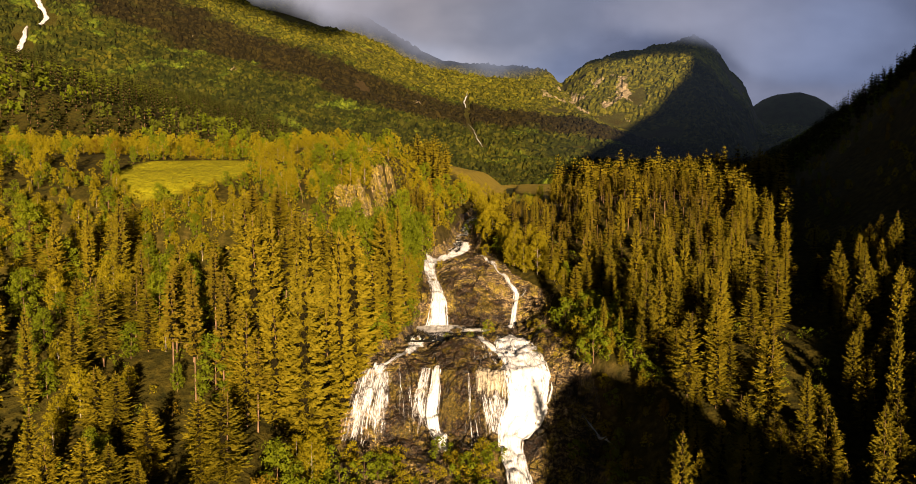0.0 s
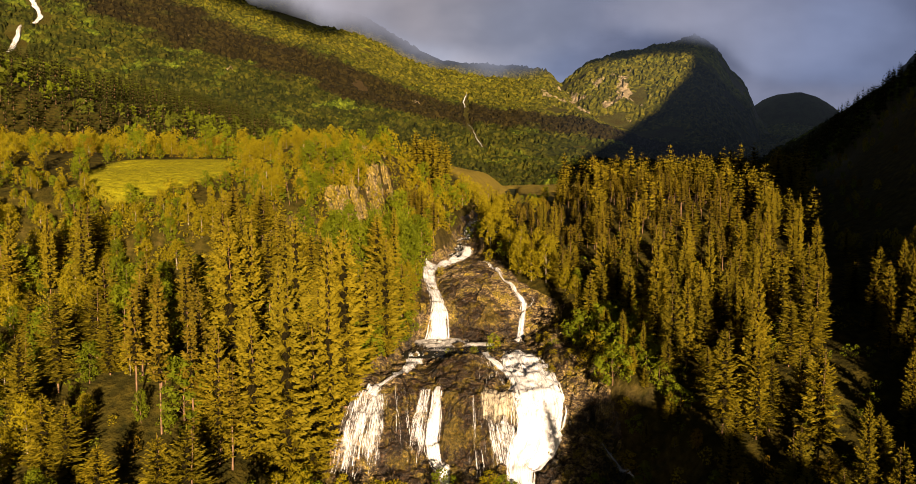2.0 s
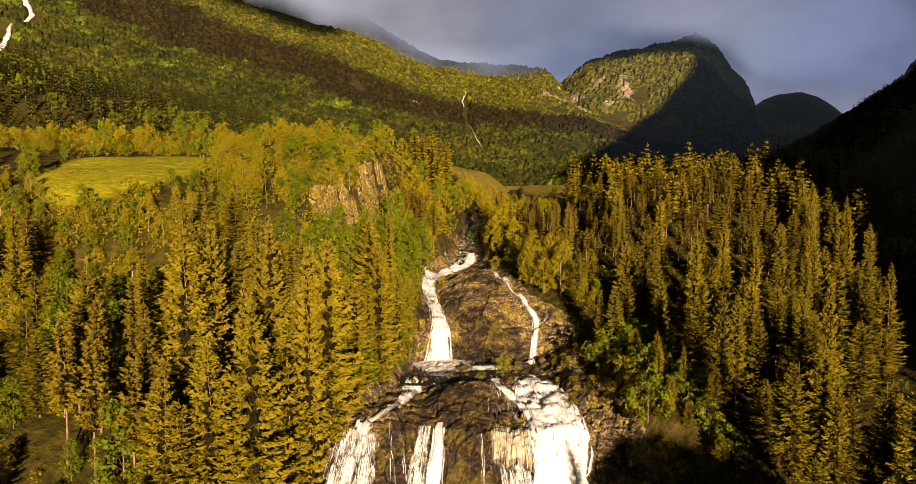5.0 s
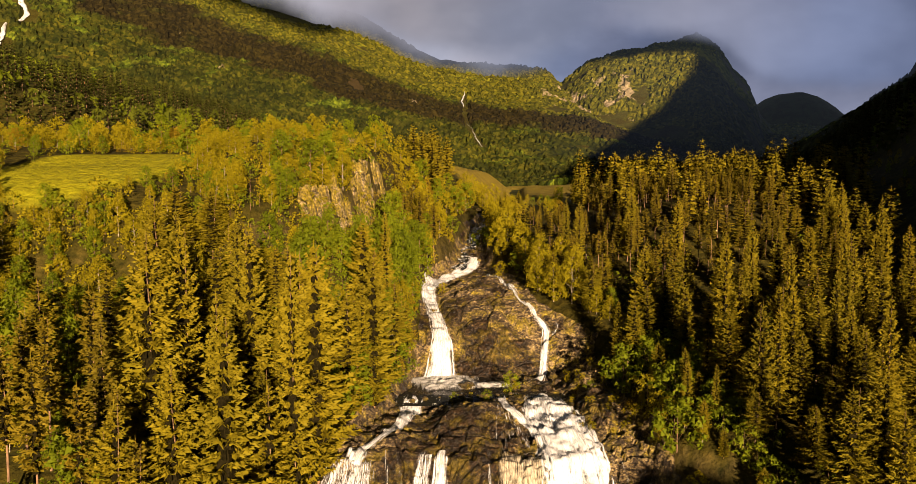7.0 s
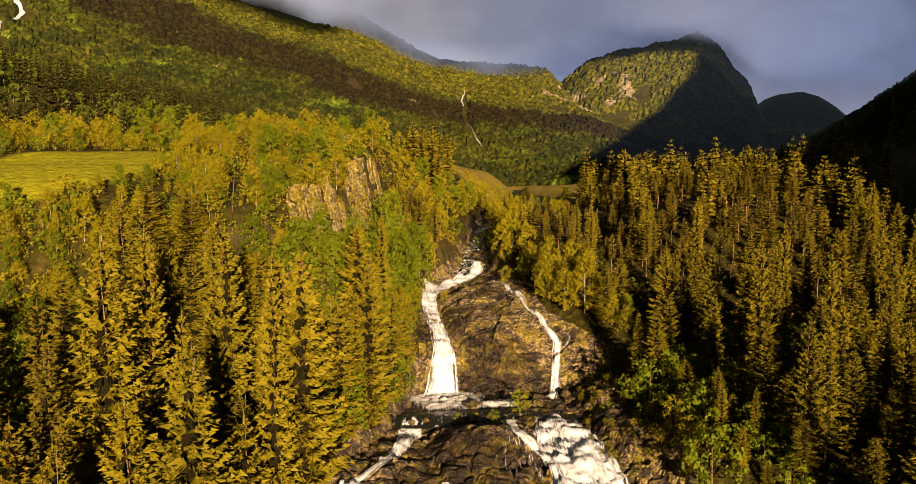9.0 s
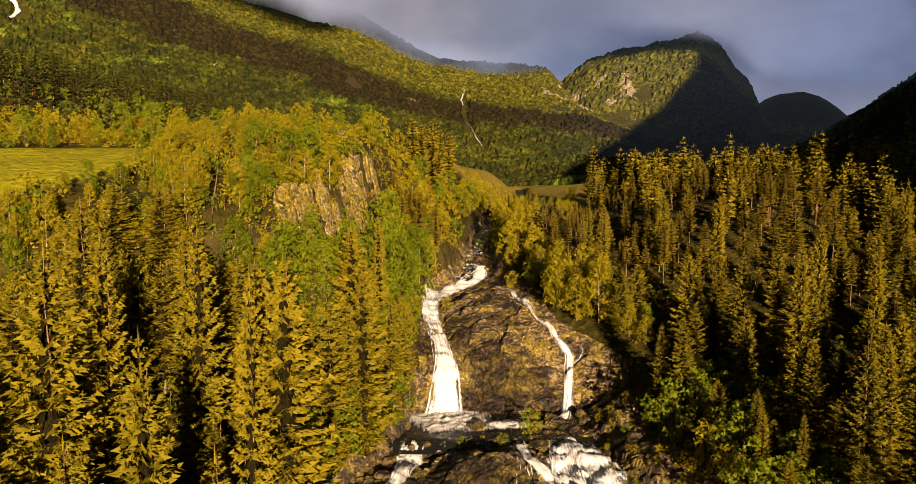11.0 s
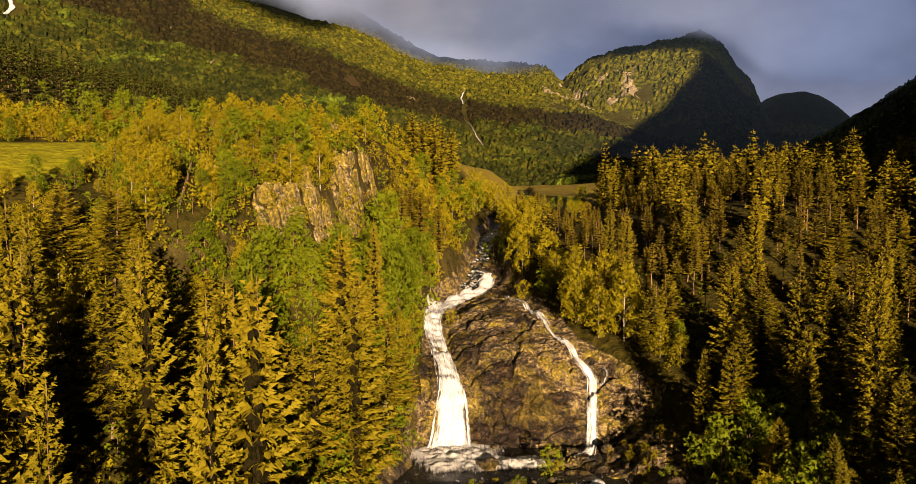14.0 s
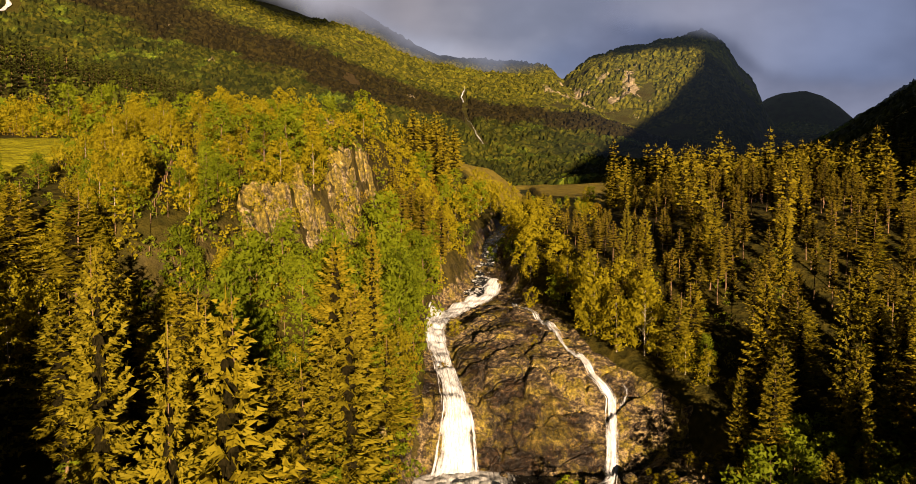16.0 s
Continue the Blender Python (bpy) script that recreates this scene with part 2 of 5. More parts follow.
def rock_material(name, wet_low, tan, moss_amount, dry, pale=0.0):
    """Layered gneiss: dark wet streaks, tan dry faces, long curved joints and moss on the ledges."""
    m, nt, b = material(name)
    co = coords(nt)
    warp = node(nt, "TexNoise", {"Vector": co, "Scale": 0.09, "Detail": 3.0}).outputs["Color"]
    wco = node(nt, "VectorMath", {0: co, 1: node(nt, "VectorMath", {0: warp, "Scale": 4.0}, operation="SCALE").outputs[0]}, operation="ADD").outputs[0]
    r1 = noise_fac(nt, co, 0.075, 6, 0.65)
    r2 = noise_fac(nt, wco, 0.5, 10, 0.72, stretch=(0.7, 1, 2.4))
    r3 = noise_fac(nt, co, 1.3, 8, 0.75)
    joints = []
    for sc, width in ((0.05, 0.008), (0.13, 0.006)):
        n = noise_fac(nt, wco, sc, 2, 0.4, stretch=(0.8, 1, 1.2))
        joints.append(maths(nt, "MULTIPLY", maths(nt, "SUBTRACT", width, maths(nt, "ABSOLUTE", maths(nt, "SUBTRACT", n, 0.5))), 1 / width, clamp=True))
    joint = maths(nt, "MAXIMUM", joints[0], maths(nt, "MULTIPLY", joints[1], 0.6))
    f = maths(nt, "ADD", maths(nt, "MULTIPLY_ADD", r2, 0.5, maths(nt, "MULTIPLY", r3, 0.5)), pale)
    stone = ramp(nt, f, [(0.42, (0.014, 0.01, 0.006)), (0.5, (0.06, 0.04, 0.022)), (0.56, tuple(0.5 * c for c in tan)), (0.64, tan)])
    wet = ramp(nt, f, [(0.44, (0.004, 0.003, 0.002)), (0.53, (0.02, 0.012, 0.006)), (0.61, (0.11, 0.066, 0.03))])
    moss = ramp(nt, r3, [(0.36, (0.05, 0.042, 0.004)), (0.5, (0.2, 0.155, 0.01)), (0.64, (0.48, 0.37, 0.03))])
    up = node(nt, "SeparateXYZ", {0: node(nt, "NewGeometry").outputs["Normal"]}).outputs[2]
    spray = node(nt, "VectorMath", {0: co, 1: (4.0, 266.0, 47.0)}, operation="DISTANCE").outputs["Value"]
    spray = maths(nt, "MULTIPLY", maths(nt, "SUBTRACT", 21.0, spray), 0.012, clamp=True)
    low = node(nt, "VectorMath", {0: co, 1: (-2.0, 212.0, 32.0)}, operation="DISTANCE").outputs["Value"]
    spray = maths(nt, "MAXIMUM", spray, maths(nt, "MULTIPLY", maths(nt, "SUBTRACT", 27.0, low), 0.011, clamp=True))
    wetness = maths(nt, "MULTIPLY", maths(nt, "SUBTRACT", maths(nt, "ADD", r1, spray), wet_low), 11.0, clamp=True)
    tufts = maths(nt, "MULTIPLY_ADD", noise_fac(nt, co, 0.2, 10, 0.7, stretch=(1, 1, 0.6)), 0.7, maths(nt, "MULTIPLY", noise_fac(nt, wco, 0.9, 8, 0.75), 0.3))
    mossy = maths(nt, "MULTIPLY", maths(nt, "SUBTRACT", tufts, 0.59 - moss_amount), 16.0, clamp=True)
    col = mixed(nt, wetness, stone, wet)
    col = mixed(nt, maths(nt, "MULTIPLY", mossy, maths(nt, "MULTIPLY_ADD", wetness, -0.55, 0.9)), col, moss)
    col = mixed(nt, maths(nt, "MULTIPLY", joint, 0.85), col, (0.006, 0.005, 0.004))
    nt.links.new(col, b.inputs["Base Color"])
    nt.links.new(maths(nt, "MULTIPLY_ADD", wetness, dry - 0.9, 0.9), b.inputs["Roughness"])
    h = maths(nt, "SUBTRACT", f, maths(nt, "MULTIPLY", joint, 0.35))
    bump(nt, b, h, 1.0, 1.2)
    return m


rock_mat = rock_material("wet_gneiss", 0.47, (0.62, 0.47, 0.22), 0.095, 0.4, 0.012)
crag_mat = rock_material("weathered_crag", 0.68, (0.72, 0.58, 0.33), 0.15, 0.8, 0.04)


def water_material(name, cover, base, most=1.0, crisp=6.0, fine=1.0):
    """Falling water: white threads along the flow with the rock showing between them."""
    m, nt, b = material(name)
    uv = nt.nodes.new("ShaderNodeUVMap").outputs["UV"]
    threads = noise_fac(nt, uv, 1.0, 5, 0.6, stretch=(2.0 * fine, 0.11, 1))
    flecks = noise_fac(nt, uv, 1.0, 6, 0.7, stretch=(2.8, 0.8, 1))
    edge = node(nt, "Attribute", attribute_name="edge").outputs["Fac"]
    gaps = noise_fac(nt, uv, 1.0, 4, 0.55, stretch=(0.3, 0.13, 1))
    f = maths(nt, "MULTIPLY_ADD", threads, 0.45, maths(nt, "MULTIPLY_ADD", flecks, 0.25, maths(nt, "MULTIPLY", gaps, 0.3)))
    limit = maths(nt, "MULTIPLY_ADD", edge, cover[1] - cover[0], cover[0])
    alpha = maths(nt, "MULTIPLY", maths(nt, "SUBTRACT", f, limit), crisp, clamp=True)
    alpha = maths(nt, "MULTIPLY", alpha, most)
    col = mixed(nt, maths(nt, "MULTIPLY", maths(nt, "SUBTRACT", flecks, 0.3), 3.0, clamp=True), tuple(0.7 * c for c in base), base)
    nt.links.new(col, b.inputs["Base Color"])
    nt.links.new(alpha, b.inputs["Alpha"])
    b.inputs["Roughness"].default_value = 0.6
    bump(nt, b, f, 0.7, 0.7)
    return m


foam_mat = water_material("white_water", (0.64, 0.345), (0.86, 0.9, 0.97))
veil_mat = water_material("thin_veil_of_water", (0.64, 0.46), (0.8, 0.8, 0.77), 0.85, 6.0, 2.0)

def river_water(name, foam_from):
    m, nt, b = material(name)
    co = coords(nt)
    w1 = noise_fac(nt, co, 0.5, 6, 0.6, stretch=(1, 0.5, 1))
    fo = maths(nt, "MULTIPLY", maths(nt, "SUBTRACT", noise_fac(nt, co, 0.8, 8, 0.7, stretch=(1, 0.5, 1)), foam_from), 14.0, clamp=True)
    nt.links.new(mixed(nt, fo, (0.014, 0.015, 0.013), (0.8, 0.83, 0.85)), b.inputs["Base Color"])
    nt.links.new(maths(nt, "MULTIPLY_ADD", fo, 0.4, 0.25), b.inputs["Roughness"])
    b.inputs["Specular IOR Level"].default_value = 0.2
    bump(nt, b, w1, 0.8, 0.5)
    return m


chute_mat = water_material("rushing_white_water", (0.62, 0.335), (0.86, 0.9, 0.97), 1.0, 9.0)
lace_mat = water_material("lace_of_falling_water", (0.63, 0.455), (0.84, 0.88, 0.95), 0.92, 9.0, 1.9)
film_mat = water_material("thin_film_of_water", (0.6, 0.415), (0.82, 0.75, 0.58), 0.82, 7.0, 2.4)
splash_mat = water_material("churned_foam", (0.64, 0.3), (0.88, 0.9, 0.92), 0.97, 6.0)

pool_mat = river_water("dark_pool_water", 0.6)
rapids_mat = river_water("river_rapids", 0.52)

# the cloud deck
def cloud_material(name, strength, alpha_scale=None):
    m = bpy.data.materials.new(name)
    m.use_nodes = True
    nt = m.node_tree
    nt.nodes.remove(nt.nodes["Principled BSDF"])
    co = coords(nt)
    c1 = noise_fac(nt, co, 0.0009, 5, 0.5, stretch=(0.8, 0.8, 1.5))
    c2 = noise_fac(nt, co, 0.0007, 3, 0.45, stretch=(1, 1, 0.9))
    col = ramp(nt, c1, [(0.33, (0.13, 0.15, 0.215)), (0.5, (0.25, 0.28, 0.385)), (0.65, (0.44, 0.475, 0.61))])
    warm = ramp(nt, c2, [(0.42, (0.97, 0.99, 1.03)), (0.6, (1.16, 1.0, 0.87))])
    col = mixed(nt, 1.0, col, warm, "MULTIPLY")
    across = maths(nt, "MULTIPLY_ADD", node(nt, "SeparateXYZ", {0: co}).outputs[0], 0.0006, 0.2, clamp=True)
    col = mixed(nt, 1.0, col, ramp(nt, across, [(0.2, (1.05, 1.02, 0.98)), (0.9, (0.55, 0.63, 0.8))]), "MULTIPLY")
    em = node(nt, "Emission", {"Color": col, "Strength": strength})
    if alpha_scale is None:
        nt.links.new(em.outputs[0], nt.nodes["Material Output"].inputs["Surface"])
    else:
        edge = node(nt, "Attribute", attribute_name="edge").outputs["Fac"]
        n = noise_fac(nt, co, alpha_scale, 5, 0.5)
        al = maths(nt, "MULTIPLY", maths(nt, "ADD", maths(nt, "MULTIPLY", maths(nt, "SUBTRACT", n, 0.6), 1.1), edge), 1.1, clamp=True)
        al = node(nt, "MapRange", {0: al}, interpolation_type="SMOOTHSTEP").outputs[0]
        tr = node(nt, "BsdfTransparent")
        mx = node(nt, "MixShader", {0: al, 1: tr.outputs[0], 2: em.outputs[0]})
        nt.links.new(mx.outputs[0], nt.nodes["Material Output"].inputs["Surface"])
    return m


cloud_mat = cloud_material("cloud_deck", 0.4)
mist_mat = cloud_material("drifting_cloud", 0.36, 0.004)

# a weak blue glow on a clear sheet, imitating haze over dark slopes
haze_glow_mat = bpy.data.materials.new("evening_haze_glow")
haze_glow_mat.use_nodes = True
nt = haze_glow_mat.node_tree
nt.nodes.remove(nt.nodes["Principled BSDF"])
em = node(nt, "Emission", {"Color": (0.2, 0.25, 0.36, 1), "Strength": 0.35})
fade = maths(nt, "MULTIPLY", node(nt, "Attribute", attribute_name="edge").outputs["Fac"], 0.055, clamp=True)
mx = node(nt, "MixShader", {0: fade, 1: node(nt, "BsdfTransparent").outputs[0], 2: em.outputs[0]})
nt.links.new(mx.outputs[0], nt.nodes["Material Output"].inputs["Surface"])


# ---- meshes ----
def mesh_ob(name, verts, faces, mat, smooth=False, parent=None):
    me = bpy.data.meshes.new(name)
    me.from_pydata(np.asarray(verts, float).tolist(), [], faces if isinstance(faces, list) else np.asarray(faces).tolist())
    for mt in (mat if isinstance(mat, (list, tuple)) else [mat]):
        me.materials.append(mt)
    if smooth:
        me.polygons.foreach_set("use_smooth", [True] * len(me.polygons))
    me.update()
    ob = new(name, me)
    ob.parent = parent
    return ob


_P = np.random.RandomState(7).rand(256, 256)


def vnoise(x, y, scale, octaves=4, gain=0.5):
    """Smooth noise of the plan in -1..1; scale is the size in metres of its largest lumps."""
    x, y = np.asarray(x, float) / scale, np.asarray(y, float) / scale
    total, amp, norm = 0.0, 1.0, 0.0
    for k in range(octaves):
        xi, yi = np.floor(x).astype(int), np.floor(y).astype(int)
        fx, fy = x - xi, y - yi
        fx, fy = fx * fx * (3 - 2 * fx), fy * fy * (3 - 2 * fy)
        g = lambda i, j: _P[(xi + i) & 255, (yi + j) & 255]
        v = (g(0, 0) * (1 - fx) + g(1, 0) * fx) * (1 - fy) + (g(0, 1) * (1 - fx) + g(1, 1) * fx) * fy
        total, norm = total + amp * (2 * v - 1), norm + amp
        amp, x, y = amp * gain, x * 2.03 + 17.3, y * 2.03 + 5.7
    return total / norm


def step(a, b, v):
    u = np.clip((v - a) / (b - a), 0, 1)
    return u * u * (3 - 2 * u)


def top_of(p, q, soft):
    """The higher of two slopes, rounded where they meet."""
    return 0.5 * (p + q + np.sqrt((p - q) ** 2 + soft * soft)) - 0.5 * soft * np.exp(-np.abs(p - q) / soft)


# ---- the lie of the land: river, falls, banks, hills and mountains ----
def river_x(y):
    return np.interp(y, [0, 200, 260, 300, 330, 400, 430, 470, 520, 850, 1400], [5, 0, -6, -11, -6, 7, 13, 26, 36, 70, 50])


def bank_z(y):
    return np.interp(y, [-1500, -200, 0, 100, 170, 203, 260, 340, 400, 520, 900, 1400, 5000],
                     [-60, -40, -14, 4, 28, 42, 50, 69, 82, 90, 100, 108, 120])


def bed_z(x, y):
    """The rock bed: two steps of falls with a pool between."""
    v = y + 3.0 * np.sin(x * 0.16) + 2.2 * vnoise(x, y, 9, 3) + np.where(x > 8, (x - 8) * 0.12, 0)
    v = np.where(y > 250, y + 1.2 * vnoise(x, y, 9, 3), v)
    z = np.interp(v, [-200, 60, 120, 170, 198, 206, 211, 217, 223, 248, 252, 267, 271, 280, 289, 299, 335, 345, 400, 520, 900, 1400],
                  [-50, -10, 5, 13, 19, 23.5, 32.5, 40, 41.5, 44.0, 44.8, 45.0, 49.5, 56, 59, 61, 64.5, 66.5, 80, 89, 99, 107])
    return z


TERRACE_Y = [0, 60, 120, 142, 160, 175, 190, 205, 220, 230, 240, 250, 275, 300, 330, 400, 520]
TERRACE_Z = [-16, -4, 12, 24, 32, 41, 50, 56, 62, 71, 84, 94, 102, 107, 110, 112, 114]


def scarp_x(y):
    """The brink of the scarp above the left bank."""
    return np.interp(y, [150, 225, 262, 299, 320, 345, 380, 450], [-62, -57, -42, -32, -27, -24, -18, -5])


def land(x, y):
    """Ground height without the river's rocks."""
    x, y = np.asarray(x, float), np.asarray(y, float)
    c = river_x(y)
    left, right = np.maximum(c - x - 14, 0), np.maximum(x - c - 14, 0)
    z = bank_z(y) + 0.22 * left + 0.05 * np.maximum(left - 130, 0) + 0.62 * np.minimum(left, 20) * (1 - step(45, 110, left)) + 0.05 * np.minimum(right, 200)
    # the banks rise from the edge of the rock
    lo, hi = rock_edges(y)
    off = np.maximum(np.maximum(lo - x, x - hi), 0)
    rim = bed_z(np.clip(x, lo, hi), y) + 1.0 + 1.0 * off + 0.04 * np.where(x < lo, off, 0) ** 2
    z = np.where((y > 60) & (y < 440) & (off < 60), np.minimum(z, rim), z)
    # back wall of the valley and the high mountain on its left side
    crest = np.interp(x, [-2500, -900, -753, -381, -195, -56, 153, 362, 620], [1500, 960, 880, 750, 645, 585, 562, 535, 330])
    low = bank_z(y) - 60
    z = top_of(z, low + (0.97 * crest - low) * np.clip((y - 1000) / 1700, 0, 1.1) ** 1.12, 30)
    # the terrace with the meadow and the wooded knoll, and the scarp with the crag below it
    terrace = np.interp(y, TERRACE_Y, TERRACE_Z) + 0.03 * np.maximum(0, -58 - x) + 8 * np.exp(-(((x + 60) / 34) ** 2 + ((y - 348) / 38) ** 2))
    brink = scarp_x(y)
    terrace = terrace - np.interp(y, [250, 270, 300, 316, 345], [1, 8, 14, 7, 3]) * np.exp(-np.maximum(brink - x, 0) / 14)
    foot = np.interp(y, [140, 200, 225, 250, 262, 300, 320, 345, 400], [28, 50, 62, 80, 85, 79, 81, 86, 92])
    rim0 = bed_z(lo, y) + 1
    u = np.clip((lo - x) / np.maximum(lo - brink, 6), 0, 1)
    k = step(0, 1, (brink - x + 1.5 * vnoise(x, y, 9, 3)) / np.interp(y, [200, 235, 255, 330, 350], [14, 12, 9, 9, 14]))
    side = (rim0 + (foot - rim0) * u ** 0.7) * (1 - k) + terrace * k
    w = step(60, 120, y) * (1 - step(380, 470, y)) * step(0, 3, lo - x) * (1 - step(330, 480, -x))
    z = z * (1 - w) + side * w
    # the spruce hill across the river
    z = z + 11 * np.exp(-(((x - 98) / 48) ** 2 + ((y - 352) / 46) ** 2) ** 1.3)
    # great mountain on the right-hand side, which keeps its foot in shade
    foot = np.interp(y, [-1500, -300, 0, 100, 172, 300, 400, 1000, 1500, 1700, 2100, 2600, 4000], [1300, 420, 200, 150, 126, 152, 185, 430, 600, 860, 1060, 1600, 3200])
    s = np.maximum(x - foot, 0)
    z = z + np.interp(y, [300, 900, 1500], [0.8, 0.65, 0.6]) * np.minimum(s, np.interp(y, [300, 1000, 1500], [260, 260, 900])) * np.minimum(1, 0.4 + s / 120) + 0.6 * np.clip(s - 330, 0, 600) * step(1000, 1500, y)
    # its long spur to the fjord behind: unseen, added to shade the right-hand side
    shade_spur = np.interp(x, [0, 63, 126, 190, 240, 281, 394, 810, 1067, 1300, 1530, 2600], [-60, 25, 62, 112, 150, 212, 310, 540, 700, 900, 1170, 1400])
    # a knob added on it, only to shade the gully beside the falls
    shade_spur = shade_spur + 42 * np.exp(-((x - 113) / 12.5) ** 2)
    z = top_of(z, shade_spur * np.exp(-((y + 150) / 190) ** 2) - 40 * step(-150, 150, np.abs(y + 150) - 250), 8)
    # the far peak and the range behind it
    peak = np.interp(x * 3000 / np.clip(y, 1900, 3300), [-100, 200, 428, 557, 712, 919, 1022, 1112, 1176, 1254, 1306, 1500], [100, 330, 505, 600, 655, 690, 722, 670, 580, 505, 390, 100])
    z = top_of(z, low + (peak - low) * step(1350, 2950, y) * (1 - 0.5 * step(3050, 4200, y)), 25)
    z = top_of(z, low + 640 * np.exp(-(((x - 2050) / 560) ** 2 + ((y - 4250) / 500) ** 2)), 25)
    # roughness that grows with the size of the slope
    far = step(300, 1500, np.hypot(x, y))
    z = z + 1.6 * vnoise(x, y, 26, 4) * (1 - 0.5 * far) + far * (16 * vnoise(x, y, 420, 5, 0.55) + 9 * vnoise(x + 900, y, 90, 4))
    return z


def rock_edges(y):
    """Where the bare rock ends on either side."""
    ys = [60, 120, 180, 200, 215, 235, 255, 275, 300, 335, 350, 400, 430, 470, 520, 900]
    lo = np.interp(y, ys, [-8, -20, -36, -37, -35, -27, -18, -15, -15.5, -13, -5, 3, 9, 22, 32, 66])
    hi = np.interp(y, ys, [26, 36, 41, 42, 39, 36, 39, 34, 20, 14, 9.5, 11, 17, 30, 40, 76])
    return lo, hi


def rock_zone(x, y):
    """1 on the bare rock and water of the falls, 0 in the woods."""
    lo, hi = rock_edges(y)
    w = 2.0 * vnoise(x, y, 7, 3)
    return step(-4, 2.5, x - lo + w) * step(-4, 2.5, hi - x + w) * (1 - step(850, 900, y)) * step(40, 80, y)


CREVICES = [([(-8, 289), (-4, 291), (0, 293.5), (5, 297), (9, 298), (14.5, 304)], 2.4, 0.75),
            ([(-10, 302), (-5, 303), (1, 308), (8, 307)], 1.0, 0.6),
            ([(3, 282), (9, 286), (16, 287), (20, 290)], 1.0, 0.6)]


def blocks(x, y, size, seed, cleft=0.45):
    """Relief of split rock: each block a tilted face at its own height, with a cleft between neighbours."""
    r = np.random.RandomState(seed)
    T = r.rand(5, 128, 128)
    px, py = x / size + 0.35 * vnoise(x, y, size * 1.5, 2), y / (size * 0.8) + 0.35 * vnoise(x + 70, y, size * 1.5, 2)
    xi, yi = np.floor(px).astype(int), np.floor(py).astype(int)
    best, second, out = np.full(np.shape(px), 9.0), np.full(np.shape(px), 9.0), np.zeros(np.shape(px))
    for i in (-1, 0, 1):
        for j in (-1, 0, 1):
            a, b = (xi + i) & 127, (yi + j) & 127
            dx, dy = px - xi - i - T[0, a, b], py - yi - j - T[1, a, b]
            d = np.hypot(dx, dy)
            v = (T[2, a, b] - 0.5) * 1.3 + (T[3, a, b] - 0.5) * 1.1 * dx + (T[4, a, b] - 0.5) * 1.1 * dy
            out = np.where(d < best, v, out)
            second = np.minimum(second, np.maximum(d, best))
            best = np.minimum(best, d)
    return out - cleft * (1 - step(0.0, 0.16, second - best))


def rock_z(x, y):
    x, y = np.asarray(x, float), np.asarray(y, float)
    z = bed_z(x, y)
    # the dome between the two arms of the upper fall
    d = ((x - 11) / 19.5) ** 2 + ((y - 304) / 35) ** 2
    z = z + 3.6 * np.sqrt(np.clip(1 - d, 0, 1)) + 0.8 * np.exp(-(((x - 6) / 7) ** 2 + ((y - 316) / 9) ** 2))
    z = z + 6 * np.exp(-(((x - 36) / 8) ** 2 + ((y - 262) / 12) ** 2))
    # humps between the lower falls
    z = z + 4.2 * np.exp(-(((x - 0.5) / 9.5) ** 2 + ((y - 235) / 8.5) ** 2) ** 1.4)
    z = z + 6.5 * np.exp(-(((x - 32) / 9) ** 2 + ((y - 199) / 10) ** 2) ** 1.5)
    z = z + 5.0 * np.exp(-(((x - 33) / 7) ** 2 + ((y - 238) / 16) ** 2))
    z = z + 2.0 * np.exp(-(((x + 16) / 5) ** 2 + ((y - 224) / 6) ** 2))
    # the crevice across the dome and two lesser joints
    for line, deep, wide in CREVICES:
        lx, ly = np.array(line).T
        cut = np.interp(x, lx, ly) + 0.8 * vnoise(x, y * 0, 3, 3)
        inside = step(lx[0] - 1, lx[0] + 1, x) * (1 - step(lx[-1] - 1, lx[-1] + 1, x))
        z = z - deep * inside * np.exp(-((y - cut) / wide) ** 2)
    w = 2.4 * vnoise(x, y, 6, 3)
    pool = step(248, 252, y + w) * (1 - step(264, 269, y)) * step(-19, -15, x + w) * (1 - step(4, 12, x + 2 * w))
    z = z - 1.5 * pool
    # ledges and broken joints
    rough = (0.25 + 0.75 * (1 - pool)) * step(-1, 1, 420 - y)
    hump = np.exp(-(((x - 0.5) / 10) ** 2 + ((y - 235) / 9) ** 2) ** 2)
    dome = 1 - 0.8 * np.maximum(step(266, 274, y) * (1 - step(338, 346, y)), 0.8 * hump)
    q = z + 1.1 * vnoise(x, y, 11, 3)
    led = np.abs(((q * 0.55) % 1.0) - 0.5) - 0.25
    slab = np.floor(2.2 * vnoise(x + 31, y * 0.8, 10, 3) + 0.3 * q) - 0.3 * q
    z = z + rough * (dome * 0.85 * blocks(x, y, 5.5, 5, 1.1) + (1 - dome) * 1.3 * blocks(x + 4, y, 11, 15, 0.9) + 0.35 * dome * blocks(x, y, 2.1, 6) + (1 - dome) * (0.4 * blocks(x + 9, y, 3.0, 16, 0.8) + 0.25 * vnoise(x, y, 1.6, 3)) + (0.3 + 0.9 * (y < 228)) * led + dome * 0.7 * slab + 0.6 * vnoise(x, y, 8, 5, 0.6) - 0.8 * np.abs(vnoise(x + 50, y * 1.4, 13, 3)) + 0.6)
    return z


